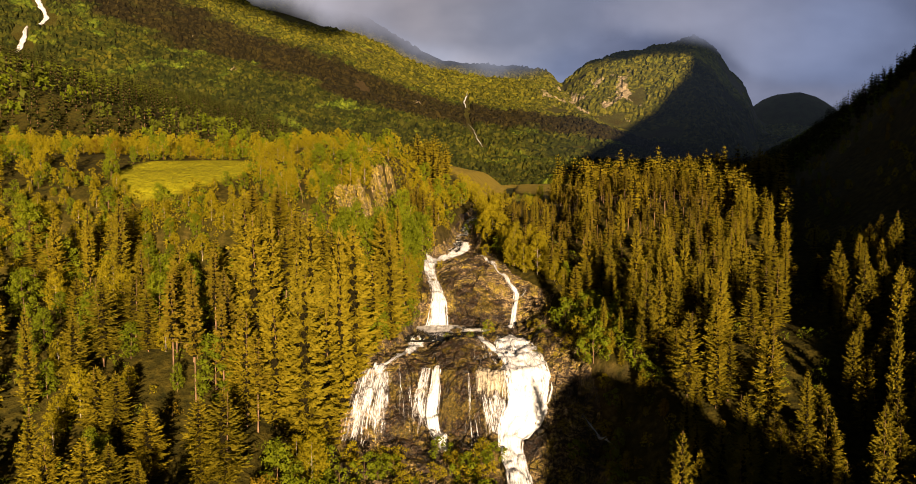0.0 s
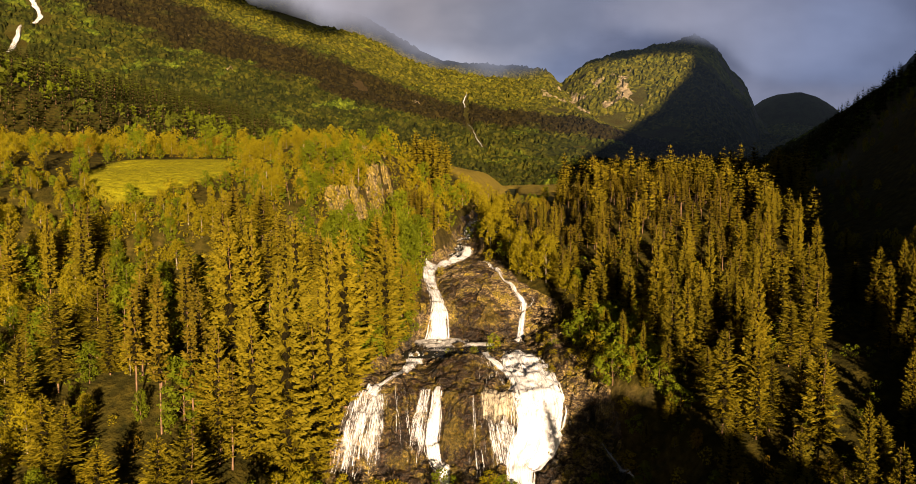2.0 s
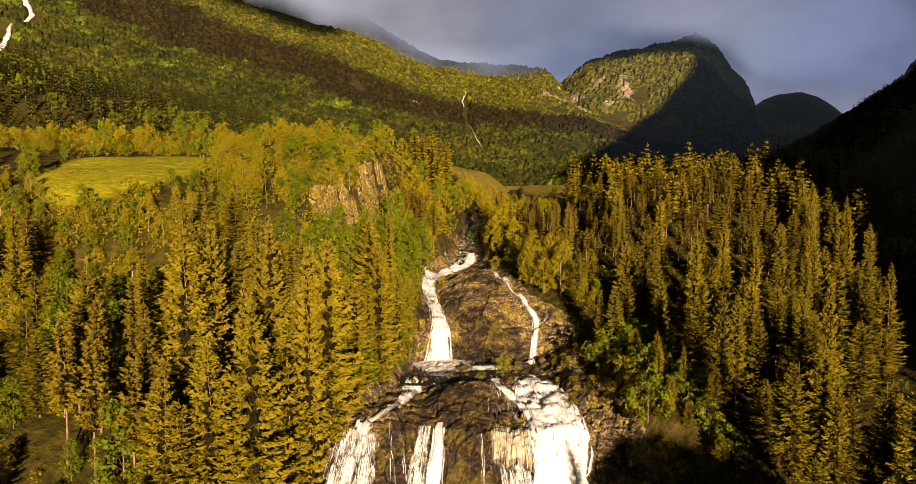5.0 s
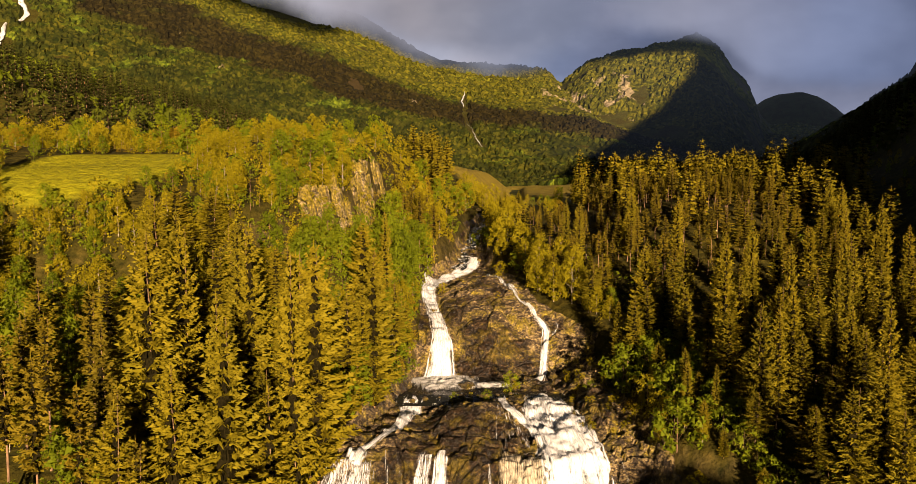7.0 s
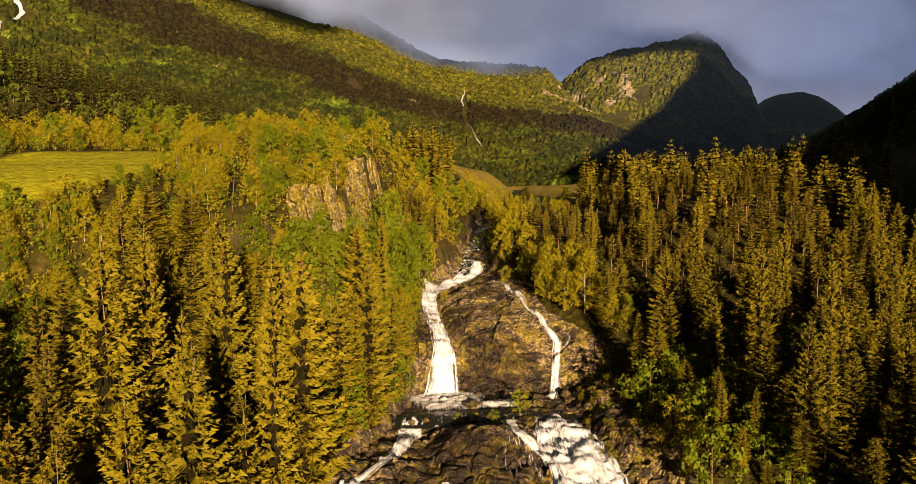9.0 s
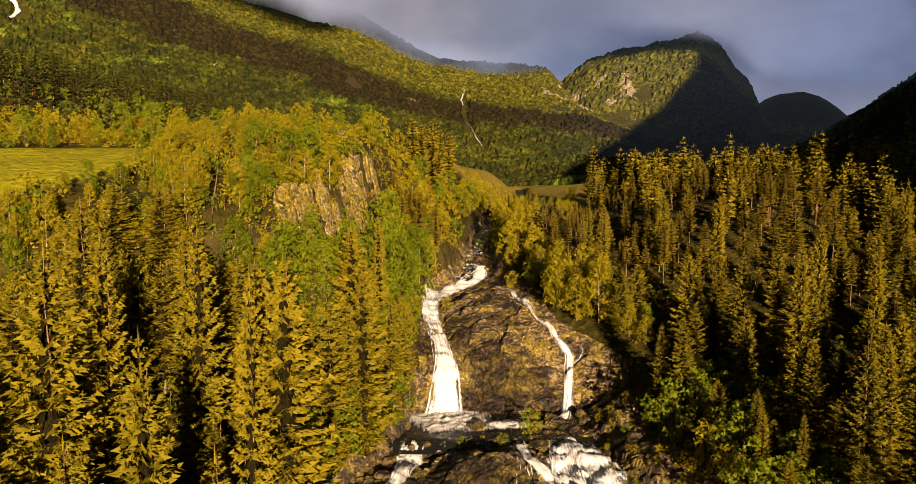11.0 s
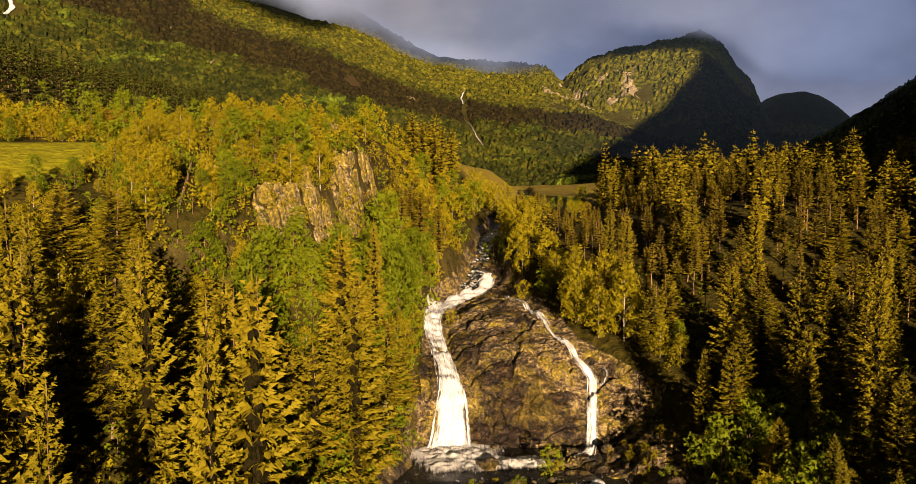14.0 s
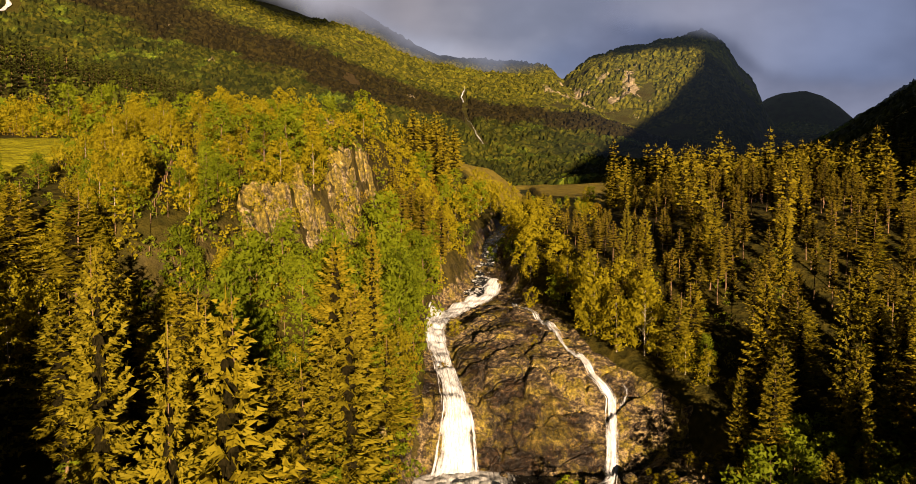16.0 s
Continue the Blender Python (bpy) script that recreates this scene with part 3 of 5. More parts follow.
def ground_z(x, y):
    k = rock_zone(x, y)
    return land(x, y) * (1 - k) + rock_z(x, y) * k


def spaced(lo, hi, fine_lo, fine_hi, fine, growth):
    v = list(np.arange(fine_lo, fine_hi + fine, fine))
    s, p = fine, v[-1]
    while p < hi:
        s *= growth
        p += s
        v.append(p)
    s, p = fine, v[0]
    while p > lo:
        s *= growth
        p -= s
        v.insert(0, p)
    return np.array(v)


def sheet(name, xs, ys, fn, mat, keep=None):
    gx, gy = np.meshgrid(xs, ys)
    gz = fn(gx, gy)
    nx, ny = len(xs), len(ys)
    i = np.arange(nx * ny).reshape(ny, nx)
    quads = np.stack([i[:-1, :-1], i[:-1, 1:], i[1:, 1:], i[1:, :-1]], -1).reshape(-1, 4)
    v = np.stack([gx, gy, gz], -1).reshape(-1, 3)
    if keep is not None:
        ok = keep(gx, gy).reshape(-1)
        quads = quads[ok[quads].any(1)]
        used = np.unique(quads)
        back = np.zeros(len(v), int)
        back[used] = np.arange(len(used))
        v, quads = v[used], back[quads]
    return mesh_ob(name, v, quads, mat, True)


tagged(sheet("ground", spaced(-4800, 4800, -260, 300, 3.0, 1.05), spaced(-1500, 4850, 60, 460, 3.0, 1.035),
             lambda x, y: ground_z(x, y) - 2.2 * step(0.3, 0.9, rock_zone(x, y)) * (y < 440), ground_mat),
       "mossy forest floor, meadows and heather slopes of a steep valley", "ground", kind="structure")
tagged(sheet("ground_rock", np.arange(-44, 56, 0.5), np.concatenate([np.arange(100, 196, 1.5), np.arange(196, 225, 0.4), np.arange(225, 345, 0.5), np.arange(345, 440, 1.2)]),
             lambda x, y: ground_z(x, y) - 1.5 * (1 - step(0.05, 0.4, rock_zone(x, y))), rock_mat, lambda x, y: rock_zone(x, y) > 0.02),
       "wet brown gneiss ledges with yellow moss under the falls", "rock", kind="structure")


# the bare outcrops of the scarp: centre and half widths
OUTCROPS = [(-46, 270, 5, 7), (-43, 279, 6, 5), (-38.5, 290, 6, 8), (-35, 303, 4.5, 5), (-32, 326, 5, 7), (-29.5, 309, 3.2, 8)]


def crag_zone(x, y):
    """1 on the bare face of the scarp, broken by ledges where scrub grows."""
    ragged = 1.5 * vnoise(x + 60, y, 8, 3)
    out = np.zeros(np.shape(x))
    for cx, cy, rx, ry in OUTCROPS:
        out = np.maximum(out, 1 - np.hypot((x - cx) / rx, (y - cy) / ry))
    return step(0.0, 0.25, out + 0.42 * ragged)


def crag_z(x, y):
    """Broken ledges: steep faces with narrow shelves between them."""
    q = (land(x, y) + 2.2 * vnoise(x, y, 9, 3)) / 5.0
    shelf = 5.0 * (np.floor(q) + step(0.1, 0.62, q - np.floor(q)) * 0.9 + 0.1 * (q - np.floor(q)))
    return shelf + 0.5 + 0.6 * vnoise(x, y, 5, 4, 0.6) + 1.5 * blocks(x, y, 4.6, 8, 1.0) + 0.6 * blocks(x, y, 1.9, 9) - 5 * (1 - crag_zone(x, y))


tagged(sheet("ground_crag", np.arange(-62, -20, 0.3), np.arange(250, 336, 0.45), crag_z, crag_mat, lambda x, y: crag_zone(x, y) > 0.1),
       "weathered tan crag with ledges and tufts of grass", "rock", kind="structure")
for rocky in ("ground_rock", "ground_crag"):
    me = bpy.data.objects[rocky].data
    me.polygons.foreach_set("use_smooth", [False] * len(me.polygons))



# ---- water ----
def ribbon(name, path, mat, lift=0.35, seg=0.4, cols=10, label="", wander=0.0, grain=1.0):
    """Water running down the rock along a line of (x, y, width); the sheet is thinner towards its two edges."""
    p = np.array(path, float)
    d = np.concatenate([[0], np.cumsum(np.hypot(np.diff(p[:, 0]), np.diff(p[:, 1])))])
    t = np.arange(0, d[-1], seg)
    cx, cy, w = (np.interp(t, d, p[:, k]) for k in range(3))
    w = w * 1.12 + 0.5
    for _ in range(3):
        cx[1:-1], cy[1:-1] = (cx[:-2] + cx[1:-1] + cx[2:]) / 3, (cy[:-2] + cy[1:-1] + cy[2:]) / 3
    cx = cx + wander * vnoise(t, t * 0 + 7.0, 9 * seg, 3)
    tx, ty = np.gradient(cx), np.gradient(cy)
    n = np.hypot(tx, ty)
    sx, sy = -ty / n, tx / n
    u = np.linspace(-0.5, 0.5, cols + 1)
    wob = 1 + 0.3 * vnoise(t * 1.0, t * 0 + len(path), 3, 4)
    X = cx[:, None] + sx[:, None] * u * (w * wob)[:, None]
    Y = cy[:, None] + sy[:, None] * u * (w * wob)[:, None]
    Z = ground_z(X, Y)
    for _ in range(8):
        Z[1:-1] = np.maximum(Z[1:-1] * 0.7 + 0.3 * (Z[:-2] + Z[2:]) / 2, (Z[:-2] + Z[1:-1] + Z[2:]) / 3)
    arch = 1 - (2 * u) ** 2
    Z = Z + lift * (0.25 + 0.75 * arch)[None] + 0.25 * vnoise(X * 1.0, Y, 1.6, 2) * lift
    ds = np.sqrt(np.gradient(cx) ** 2 + np.gradient(cy) ** 2 + np.gradient(Z.mean(1)) ** 2)
    along = np.cumsum(ds)
    ob = grid_ob(name, np.stack([X, Y, Z], -1), mat)
    me = ob.data
    uv = me.uv_layers.new(name="UVMap")
    U, V = np.broadcast_to(u * w.mean(), X.shape), np.broadcast_to(along[:, None], X.shape)
    li = np.empty(len(me.loops), int)
    me.loops.foreach_get("vertex_index", li)
    uv.data.foreach_set("uv", (np.stack([U.reshape(-1)[li], V.reshape(-1)[li]], -1) / grain).reshape(-1))
    at = me.attributes.new("edge", "FLOAT", "POINT")
    at.data.foreach_set("value", np.minimum(1, (0.5 - np.abs(u))[None] * w[:, None] / 1.3 * np.ones(X.shape)).reshape(-1))
    return tagged(ob, label, "water", kind="structure")


def grid_ob(name, P, mat):
    ny, nx = P.shape[:2]
    i = np.arange(nx * ny).reshape(ny, nx)
    q = np.stack([i[:-1, :-1], i[:-1, 1:], i[1:, 1:], i[1:, :-1]], -1).reshape(-1, 4)
    return mesh_ob(name, P.reshape(-1, 3), q, mat, True)


def strands(name, start, end, count, width, seed, mat, label, spread=0.25, lift=0.45):
    """Separate threads of water that leave a ledge along one line and land along another."""
    r = np.random.RandomState(seed)
    V, F, UV, E = [], [], [], []
    (ax, ay), (bx, by) = start
    (cx, cy), (dx, dy) = end
    clumps = r.rand(max(2, count // 6))
    for k in range(count):
        f = min(1.0, max(0.0, clumps[r.randint(len(clumps))] + 0.06 * r.randn())) if r.rand() < 0.75 else r.rand()
        g = min(1, max(0, f + spread * r.uniform(-1, 1) / 3))
        p0 = np.array([ax + (bx - ax) * f, ay + (by - ay) * f])
        p1 = np.array([cx + (dx - cx) * g, cy + (dy - cy) * g])
        t0, t1 = r.uniform(0, 0.45) * (r.rand() < 0.6), r.uniform(0.5, 1.08)
        n = 26
        t = np.linspace(t0, t1, n)
        c = p0 + (p1 - p0) * t[:, None]
        c[:, 0] += 0.35 * vnoise(c[:, 1] * 1.0, c[:, 1] * 0 + k * 13.1, 2.5, 3)
        w = width * r.choice([0.3, 0.45, 0.7, 1.1, 1.9]) * r.uniform(0.8, 1.2) * (0.55 + 0.75 * t) * (1 + 0.4 * vnoise(t * 9, t * 0 + k, 1.0, 2))
        o = len(V)
        along = np.concatenate([[0], np.cumsum(np.hypot(np.hypot(np.diff(c[:, 0]), np.diff(c[:, 1])), np.diff(ground_z(c[:, 0], c[:, 1]))))])
        q = np.array([-0.5, 0.0, 0.5])
        X = c[:, :1] + q * w[:, None]
        Y = np.repeat(c[:, 1:], 3, 1)
        e = np.array([0.0, 1.0, 0.0])
        Z = ground_z(X, Y) + lift * (0.5 + 0.5 * e)
        V += np.stack([X, Y - 0.15, Z], -1).reshape(-1, 3).tolist()
        UV += np.stack([q * w[:, None] + k * 3.7, np.repeat(along[:, None], 3, 1)], -1).reshape(-1, 2).tolist()
        E += (e * np.minimum(1, 0.55 + w)[:, None]).reshape(-1).tolist()
        F += [(o + 3 * i + q, o + 3 * i + q + 1, o + 3 * i + q + 4, o + 3 * i + q + 3) for i in range(n - 1) for q in (0, 1)]
    return water_mesh(name, V, F, UV, E, mat, label)


def water_mesh(name, V, F, UV, E, mat, label):
    ob = mesh_ob(name, V, F, mat, True)
    uv = ob.data.uv_layers.new(name="UVMap")
    li = np.empty(len(ob.data.loops), int)
    ob.data.loops.foreach_get("vertex_index", li)
    uv.data.foreach_set("uv", np.array(UV)[li].reshape(-1))
    ob.data.attributes.new("edge", "FLOAT", "POINT").data.foreach_set("value", np.array(E))
    return tagged(ob, label, "water", kind="structure")


def threads(name, path, count, width, seed, mat, label, lift=0.9, length=(5, 16)):
    """Separate tongues of white water that run side by side down a channel of (x, y, width) and make its edges ragged."""
    r = np.random.RandomState(seed)
    p = np.array(path, float)
    d = np.concatenate([[0], np.cumsum(np.hypot(np.diff(p[:, 0]), np.diff(p[:, 1])))])
    V, F, UV, E = [], [], [], []
    for k in range(count):
        n = 16
        s0 = r.uniform(-2, d[-1] - 3)
        t = np.clip(np.linspace(s0, s0 + r.uniform(*length), n), 0, d[-1])
        if t[-1] - t[0] < 2:
            continue
        u = 0.56 * np.clip(r.uniform(-1, 1) * 1.05, -1, 1)
        cx, cy, cw = (np.interp(t, d, p[:, q]) for q in range(3))
        cx = cx + u * cw + 0.3 * vnoise(t, t * 0 + 5.3 * k, 3.0, 2)
        fade = np.sin(np.linspace(0.1, 3.04, n)) ** 0.6
        w = width * r.uniform(0.4, 1.6) * (0.4 + 0.6 * fade)
        q = np.array([-0.5, 0.0, 0.5])
        X = cx[:, None] + q * w[:, None]
        Y = np.repeat(cy[:, None], 3, 1) - 0.1
        Z = ground_z(X, Y)
        for _ in range(3):
            Z[1:-1] = np.maximum(Z[1:-1], (Z[:-2] + Z[1:-1] + Z[2:]) / 3)
        edge = abs(u) / 0.56
        Z = Z + (lift * (1 - 0.6 * edge) + r.uniform(0.05, 0.35)) * np.array([0.75, 1.0, 0.75])
        o = len(V)
        along = np.concatenate([[0], np.cumsum(np.hypot(np.diff(cy), np.diff(Z[:, 1])))])
        V += np.stack([X, Y, Z], -1).reshape(-1, 3).tolist()
        UV += np.stack([q * w[:, None] + k * 3.1, np.repeat(along[:, None], 3, 1) + k], -1).reshape(-1, 2).tolist()
        E += (np.array([0.05, 1.0, 0.05]) * fade[:, None]).reshape(-1).tolist()
        F += [(o + 3 * i + j, o + 3 * i + j + 1, o + 3 * i + j + 4, o + 3 * i + j + 3) for i in range(n - 1) for j in (0, 1)]
    return water_mesh(name, V, F, UV, E, mat, label)


def curtain(name, start, end, mat, label, lift=0.4, bow=0.0):
    """A thin sheet of water that fans out from one ledge line to a lower one, holes and all."""
    (ax, ay), (bx, by) = start
    (cx, cy), (dx, dy) = end
    wide, drop = math.hypot(dx - cx, dy - cy), math.hypot((ax + bx - cx - dx) / 2, (ay + by - cy - dy) / 2)
    f, t = np.meshgrid(np.linspace(0, 1, int(wide * 3)), np.linspace(0, 1, int(drop * 4)))
    f2 = f + 0.03 * vnoise(f * wide, t * drop, 4, 2)
    t2 = t * (1 + 0.1 * vnoise(f * wide, 0 * t + 3, 3, 3)) + 0.07 * vnoise(f * wide, 0 * t + 13, 2.5, 3)
    X = (ax + (bx - ax) * f2) * (1 - t2) + (cx + (dx - cx) * f2) * t2
    Y = (ay + (by - ay) * f2) * (1 - t2) + (cy + (dy - cy) * f2) * t2
    Z = ground_z(X, Y)
    for _ in range(3):
        Z[1:-1] = np.maximum(Z[1:-1], (Z[:-2] + Z[1:-1] + Z[2:]) / 3)
    Z = Z + lift + 0.12 * vnoise(X * 1.0, Y, 1.2, 2)
    along = np.concatenate([np.zeros((1, X.shape[1])), np.cumsum(np.hypot(np.diff(Y, axis=0), np.diff(Z, axis=0)), 0)])
    ob = grid_ob(name, np.stack([X, Y, Z], -1), mat)
    uv = ob.data.uv_layers.new(name="UVMap")
    li = np.empty(len(ob.data.loops), int)
    ob.data.loops.foreach_get("vertex_index", li)
    uv.data.foreach_set("uv", np.stack([(f * wide).reshape(-1)[li], along.reshape(-1)[li]], -1).reshape(-1))
    edge = np.clip(np.minimum(np.minimum(f, 1 - f) * 6, np.minimum(t * 9, (1 - t) * 4)), 0, 1)
    ob.data.attributes.new("edge", "FLOAT", "POINT").data.foreach_set("value", edge.reshape(-1))
    return tagged(ob, label, "water", kind="structure")


# river above the falls, the pool, and the arms of the fall
river_ys = np.arange(345, 860, 2.0)
uu = np.linspace(-0.5, 0.5, 9)
wd = np.interp(river_ys, [345, 400, 520, 860], [9, 5, 6, 8])
RX = river_x(river_ys)[:, None] + uu * wd[:, None]
RY = np.broadcast_to(river_ys[:, None], RX.shape)
RZ = np.broadcast_to((bed_z(river_x(river_ys), river_ys) + 0.7)[:, None], RX.shape) + 0.3 * vnoise(RX, RY, 4.0, 3)
tagged(grid_ob("water_river", np.stack([RX, RY, RZ], -1), rapids_mat), "dark mountain river broken by white rapids", "river", kind="structure")
px, py = np.meshgrid(np.arange(-20, 30, 1.0), np.arange(245, 272, 1.0))
tagged(grid_ob("water_pool", np.stack([px, py, 44.9 + 0.12 * vnoise(px, py, 3, 2) - 0.25 * np.maximum(0, 250 - py)], -1), pool_mat), "dark plunge pool between the two falls", "pool", kind="structure")

ribbon("water_mountain_stream_upper", [(-1300, 2130, 8), (-1262, 2086, 13), (-1210, 2030, 14), (-1180, 1995, 9), (-1160, 1966, 16), (-1158, 1940, 11), (-1164, 1918, 7)], foam_mat, 6.0, 6.0, 8, "white stream tumbling down the mountain side", 10.0, 14.0)
ribbon("water_mountain_stream", [(-1175, 1900, 6), (-1166, 1872, 12), (-1155, 1846, 9), (-1142, 1820, 15), (-1128, 1795, 11), (-1115, 1766, 16), (-1110, 1720, 11), (-1095, 1660, 13)], foam_mat, 6.0, 6.0, 8, "white stream tumbling down the mountain side", 10.0, 14.0)
ribbon("water_far_stream", [(34, 2210, 1.5), (28, 2150, 3), (20, 2050, 4.5), (26, 1980, 4), (24, 1940, 1.5)], foam_mat, 7.0, 8.0, 4, "thin white stream on the far slope", 8.0)
ribbon("water_far_stream_low", [(28, 1740, 1), (36, 1660, 1.5), (48, 1570, 3), (60, 1505, 1.5)], foam_mat, 6.0, 8.0, 4, "thin white stream on the far slope", 8.0)
UPPER = [(5.0, 356, 4), (1.8, 347, 6), (-6, 338, 5.5), (-11.6, 326, 5.8), (-13.6, 313, 5.4), (-12.5, 303, 4.4), (-10.8, 293, 4.3), (-9.3, 285, 4.4), (-8.4, 279, 4.9), (-7.9, 272, 6.2), (-8.2, 266, 8.5), (-8, 262, 9.5)]
SIDE = [(8.9, 336, 1.4), (11.4, 323, 1.5), (14.6, 311, 1.9), (16.3, 304, 2.4), (16.8, 297, 2.0), (18.5, 292, 2.2), (20.9, 288, 2.2), (22.2, 284, 2.3), (24.4, 279, 2.6), (23.4, 274, 3), (22, 268, 2.8), (20.5, 263, 2.2), (17, 259.5, 1.4)]
CHUTE = [(18.6, 251, 5), (19, 246, 8), (19.6, 234, 12), (21.7, 223, 12.5), (22.4, 216, 13), (22.7, 213, 13.4), (21.5, 210, 13), (20, 207.5, 9.8), (17.2, 205, 8), (16, 202, 6.8), (16, 199, 6), (16.6, 195, 6), (17.3, 189, 6), (17.9, 180, 6)]
MIDDLE = [(-6.8, 221, 2.6), (-7.2, 217, 3.2), (-7.9, 214, 4), (-8.5, 211.5, 4.2), (-8.2, 209.5, 4), (-6.8, 207.5, 3.6), (-4.9, 205, 4.2), (-4.2, 201, 3)]
LEFT = [(-14.4, 251, 3.6), (-14.8, 248, 4.2), (-15.4, 243, 4.8), (-17, 234, 4), (-20.4, 226, 3.2), (-24.6, 221, 3.2), (-26, 215, 3.4)]
ribbon("water_upper_fall", UPPER, foam_mat, 0.9, 0.4, 12, "white upper waterfall beside the rock dome")
threads("water_upper_fall_edge", UPPER, 130, 0.9, 21, foam_mat, "tongues of white water of the upper fall")
ribbon("water_side_arm", SIDE, foam_mat, 0.5, 0.3, 8, "narrow side arm of the fall")
threads("water_side_arm_edge", SIDE, 50, 0.5, 22, foam_mat, "tongues of white water of the side arm", 0.5, (3, 9))
ribbon("water_side_trickle", [(25.8, 287, 0.9), (27.6, 284, 1.1), (28.2, 281, 1.2), (25.5, 277, 1.2)], foam_mat, 0.4, 0.3, 5, "thin trickle over dark rock")
ribbon("water_great_chute", CHUTE, chute_mat, 1.0, 0.3, 26, "broad white main chute of the lower waterfall")
threads("water_great_chute_edge", CHUTE, 330, 1.0, 23, foam_mat, "tongues of white water of the main chute", 1.0, (3, 13))
ribbon("water_curtain_feed", [(7.6, 252, 2.4), (8, 246, 2.6), (9.2, 237, 3), (13.5, 232, 4), (17, 227, 5)], chute_mat, 0.5, 0.3, 8, "white water feeding the curtain")
threads("water_curtain_cascade", [(8, 248, 2.5), (8.6, 238, 3.5), (10, 231, 7), (11, 224, 10), (11, 219, 11)], 60, 0.7, 24, lace_mat, "broken white water above the curtain", 0.5, (2, 6))
ribbon("water_middle_fall", MIDDLE, foam_mat, 0.7, 0.25, 10, "white middle strand of the lower waterfall")
threads("water_middle_fall_edge", MIDDLE, 60, 0.6, 25, foam_mat, "tongues of white water of the middle strand", 0.7, (2, 7))
ribbon("water_left_run", LEFT, chute_mat, 0.6, 0.3, 8, "white water running down beside the bank")
threads("water_left_run_edge", LEFT, 60, 0.8, 26, foam_mat, "tongues of white water beside the bank", 0.6, (3, 8))
ribbon("water_low_stream", [(37.5, 206, 1.2), (38.7, 203.5, 1.4), (41.6, 200, 1.7), (43.4, 196, 1.7), (44.6, 191, 1.2), (45, 184, 1)], foam_mat, 0.4, 0.3, 6, "small stream in the shaded gully")

curtain("water_left_veil", ((-31, 216), (-20.5, 218)), ((-37, 201), (-21, 202)), lace_mat, "spread veil of water over dark rock")
strands("water_left_veil_lace", ((-31, 215), (-21, 217)), ((-37, 200), (-22, 201)), 40, 0.5, 2, lace_mat, "lacy threads of water over dark rock", 0.4)
curtain("water_curtain", ((4.8, 219.5), (17.5, 219.5)), ((4.4, 208), (16.5, 208)), film_mat, "thin curtain of water over a ledge")
strands("water_curtain_threads", ((4.8, 219), (17, 219)), ((4.4, 207), (16, 208)), 40, 0.32, 3, veil_mat, "fringe of thin threads over a ledge", 0.05)
curtain("water_curtain_lower", ((5.5, 209.5), (16.5, 210)), ((9, 200.5), (18, 202)), lace_mat, "broken white water under the curtain")
strands("water_curtain_foot", ((5, 209.5), (16, 210)), ((8, 201), (17, 203)), 30, 0.6, 4, lace_mat, "white threads under the curtain", 0.5)
strands("water_inner_veil", ((-20, 219), (-16.5, 219)), ((-18.5, 207), (-13.5, 208)), 12, 0.32, 5, lace_mat, "broken strands of falling water", 0.4)
curtain("water_slant_veil", ((-12, 221.5), (-8.5, 221.5)), ((-16, 208), (-10.5, 208)), lace_mat, "slanting veil of falling water")
strands("water_slant_threads", ((-11.6, 221), (-9, 221)), ((-15.5, 208), (-12, 209)), 12, 0.35, 6, lace_mat, "slanting strands of falling water", 0.3)
strands("water_thin_strand", ((2.2, 217), (4, 217)), ((2.2, 206), (4.6, 206)), 12, 0.32, 7, lace_mat, "thin strands of falling water", 0.2)
strands("water_thin_foot", ((3.4, 207), (5, 207)), ((4.4, 199), (7, 200)), 8, 0.7, 8, lace_mat, "white foot of a thin strand", 0.3)
strands("water_gully_strand", ((30.6, 219), (34, 219)), ((31, 209), (36, 210)), 8, 0.5, 9, veil_mat, "strands of water on shaded rock", 0.3)

# churned foam where the upper fall strikes the pool
fx, fy = np.meshgrid(np.arange(-19, 17, 0.4), np.arange(249, 272, 0.4))
fd = np.minimum(np.hypot((fx + 7) / 13, (fy - 262) / 11), np.hypot((fx - 4) / 13, (fy - 259) / 4.5)) + 0.28 * vnoise(fx, fy, 5, 4)
foam = grid_ob("water_foam", np.stack([fx, fy, 45.06 + np.clip(1 - fd, 0, 1) * (0.4 + 0.8 * vnoise(fx, fy, 1.5, 4))], -1), splash_mat)
uv = foam.data.uv_layers.new(name="UVMap")
li = np.empty(len(foam.data.loops), int)
foam.data.loops.foreach_get("vertex_index", li)
uv.data.foreach_set("uv", np.stack([fx.reshape(-1)[li], fy.reshape(-1)[li]], -1).reshape(-1))
foam.data.attributes.new("edge", "FLOAT", "POINT").data.foreach_set("value", np.clip(2.2 * (1 - fd), -0.5, 1).reshape(-1))
tagged(foam, "white churned foam at the foot of the upper fall", "foam", kind="structure")


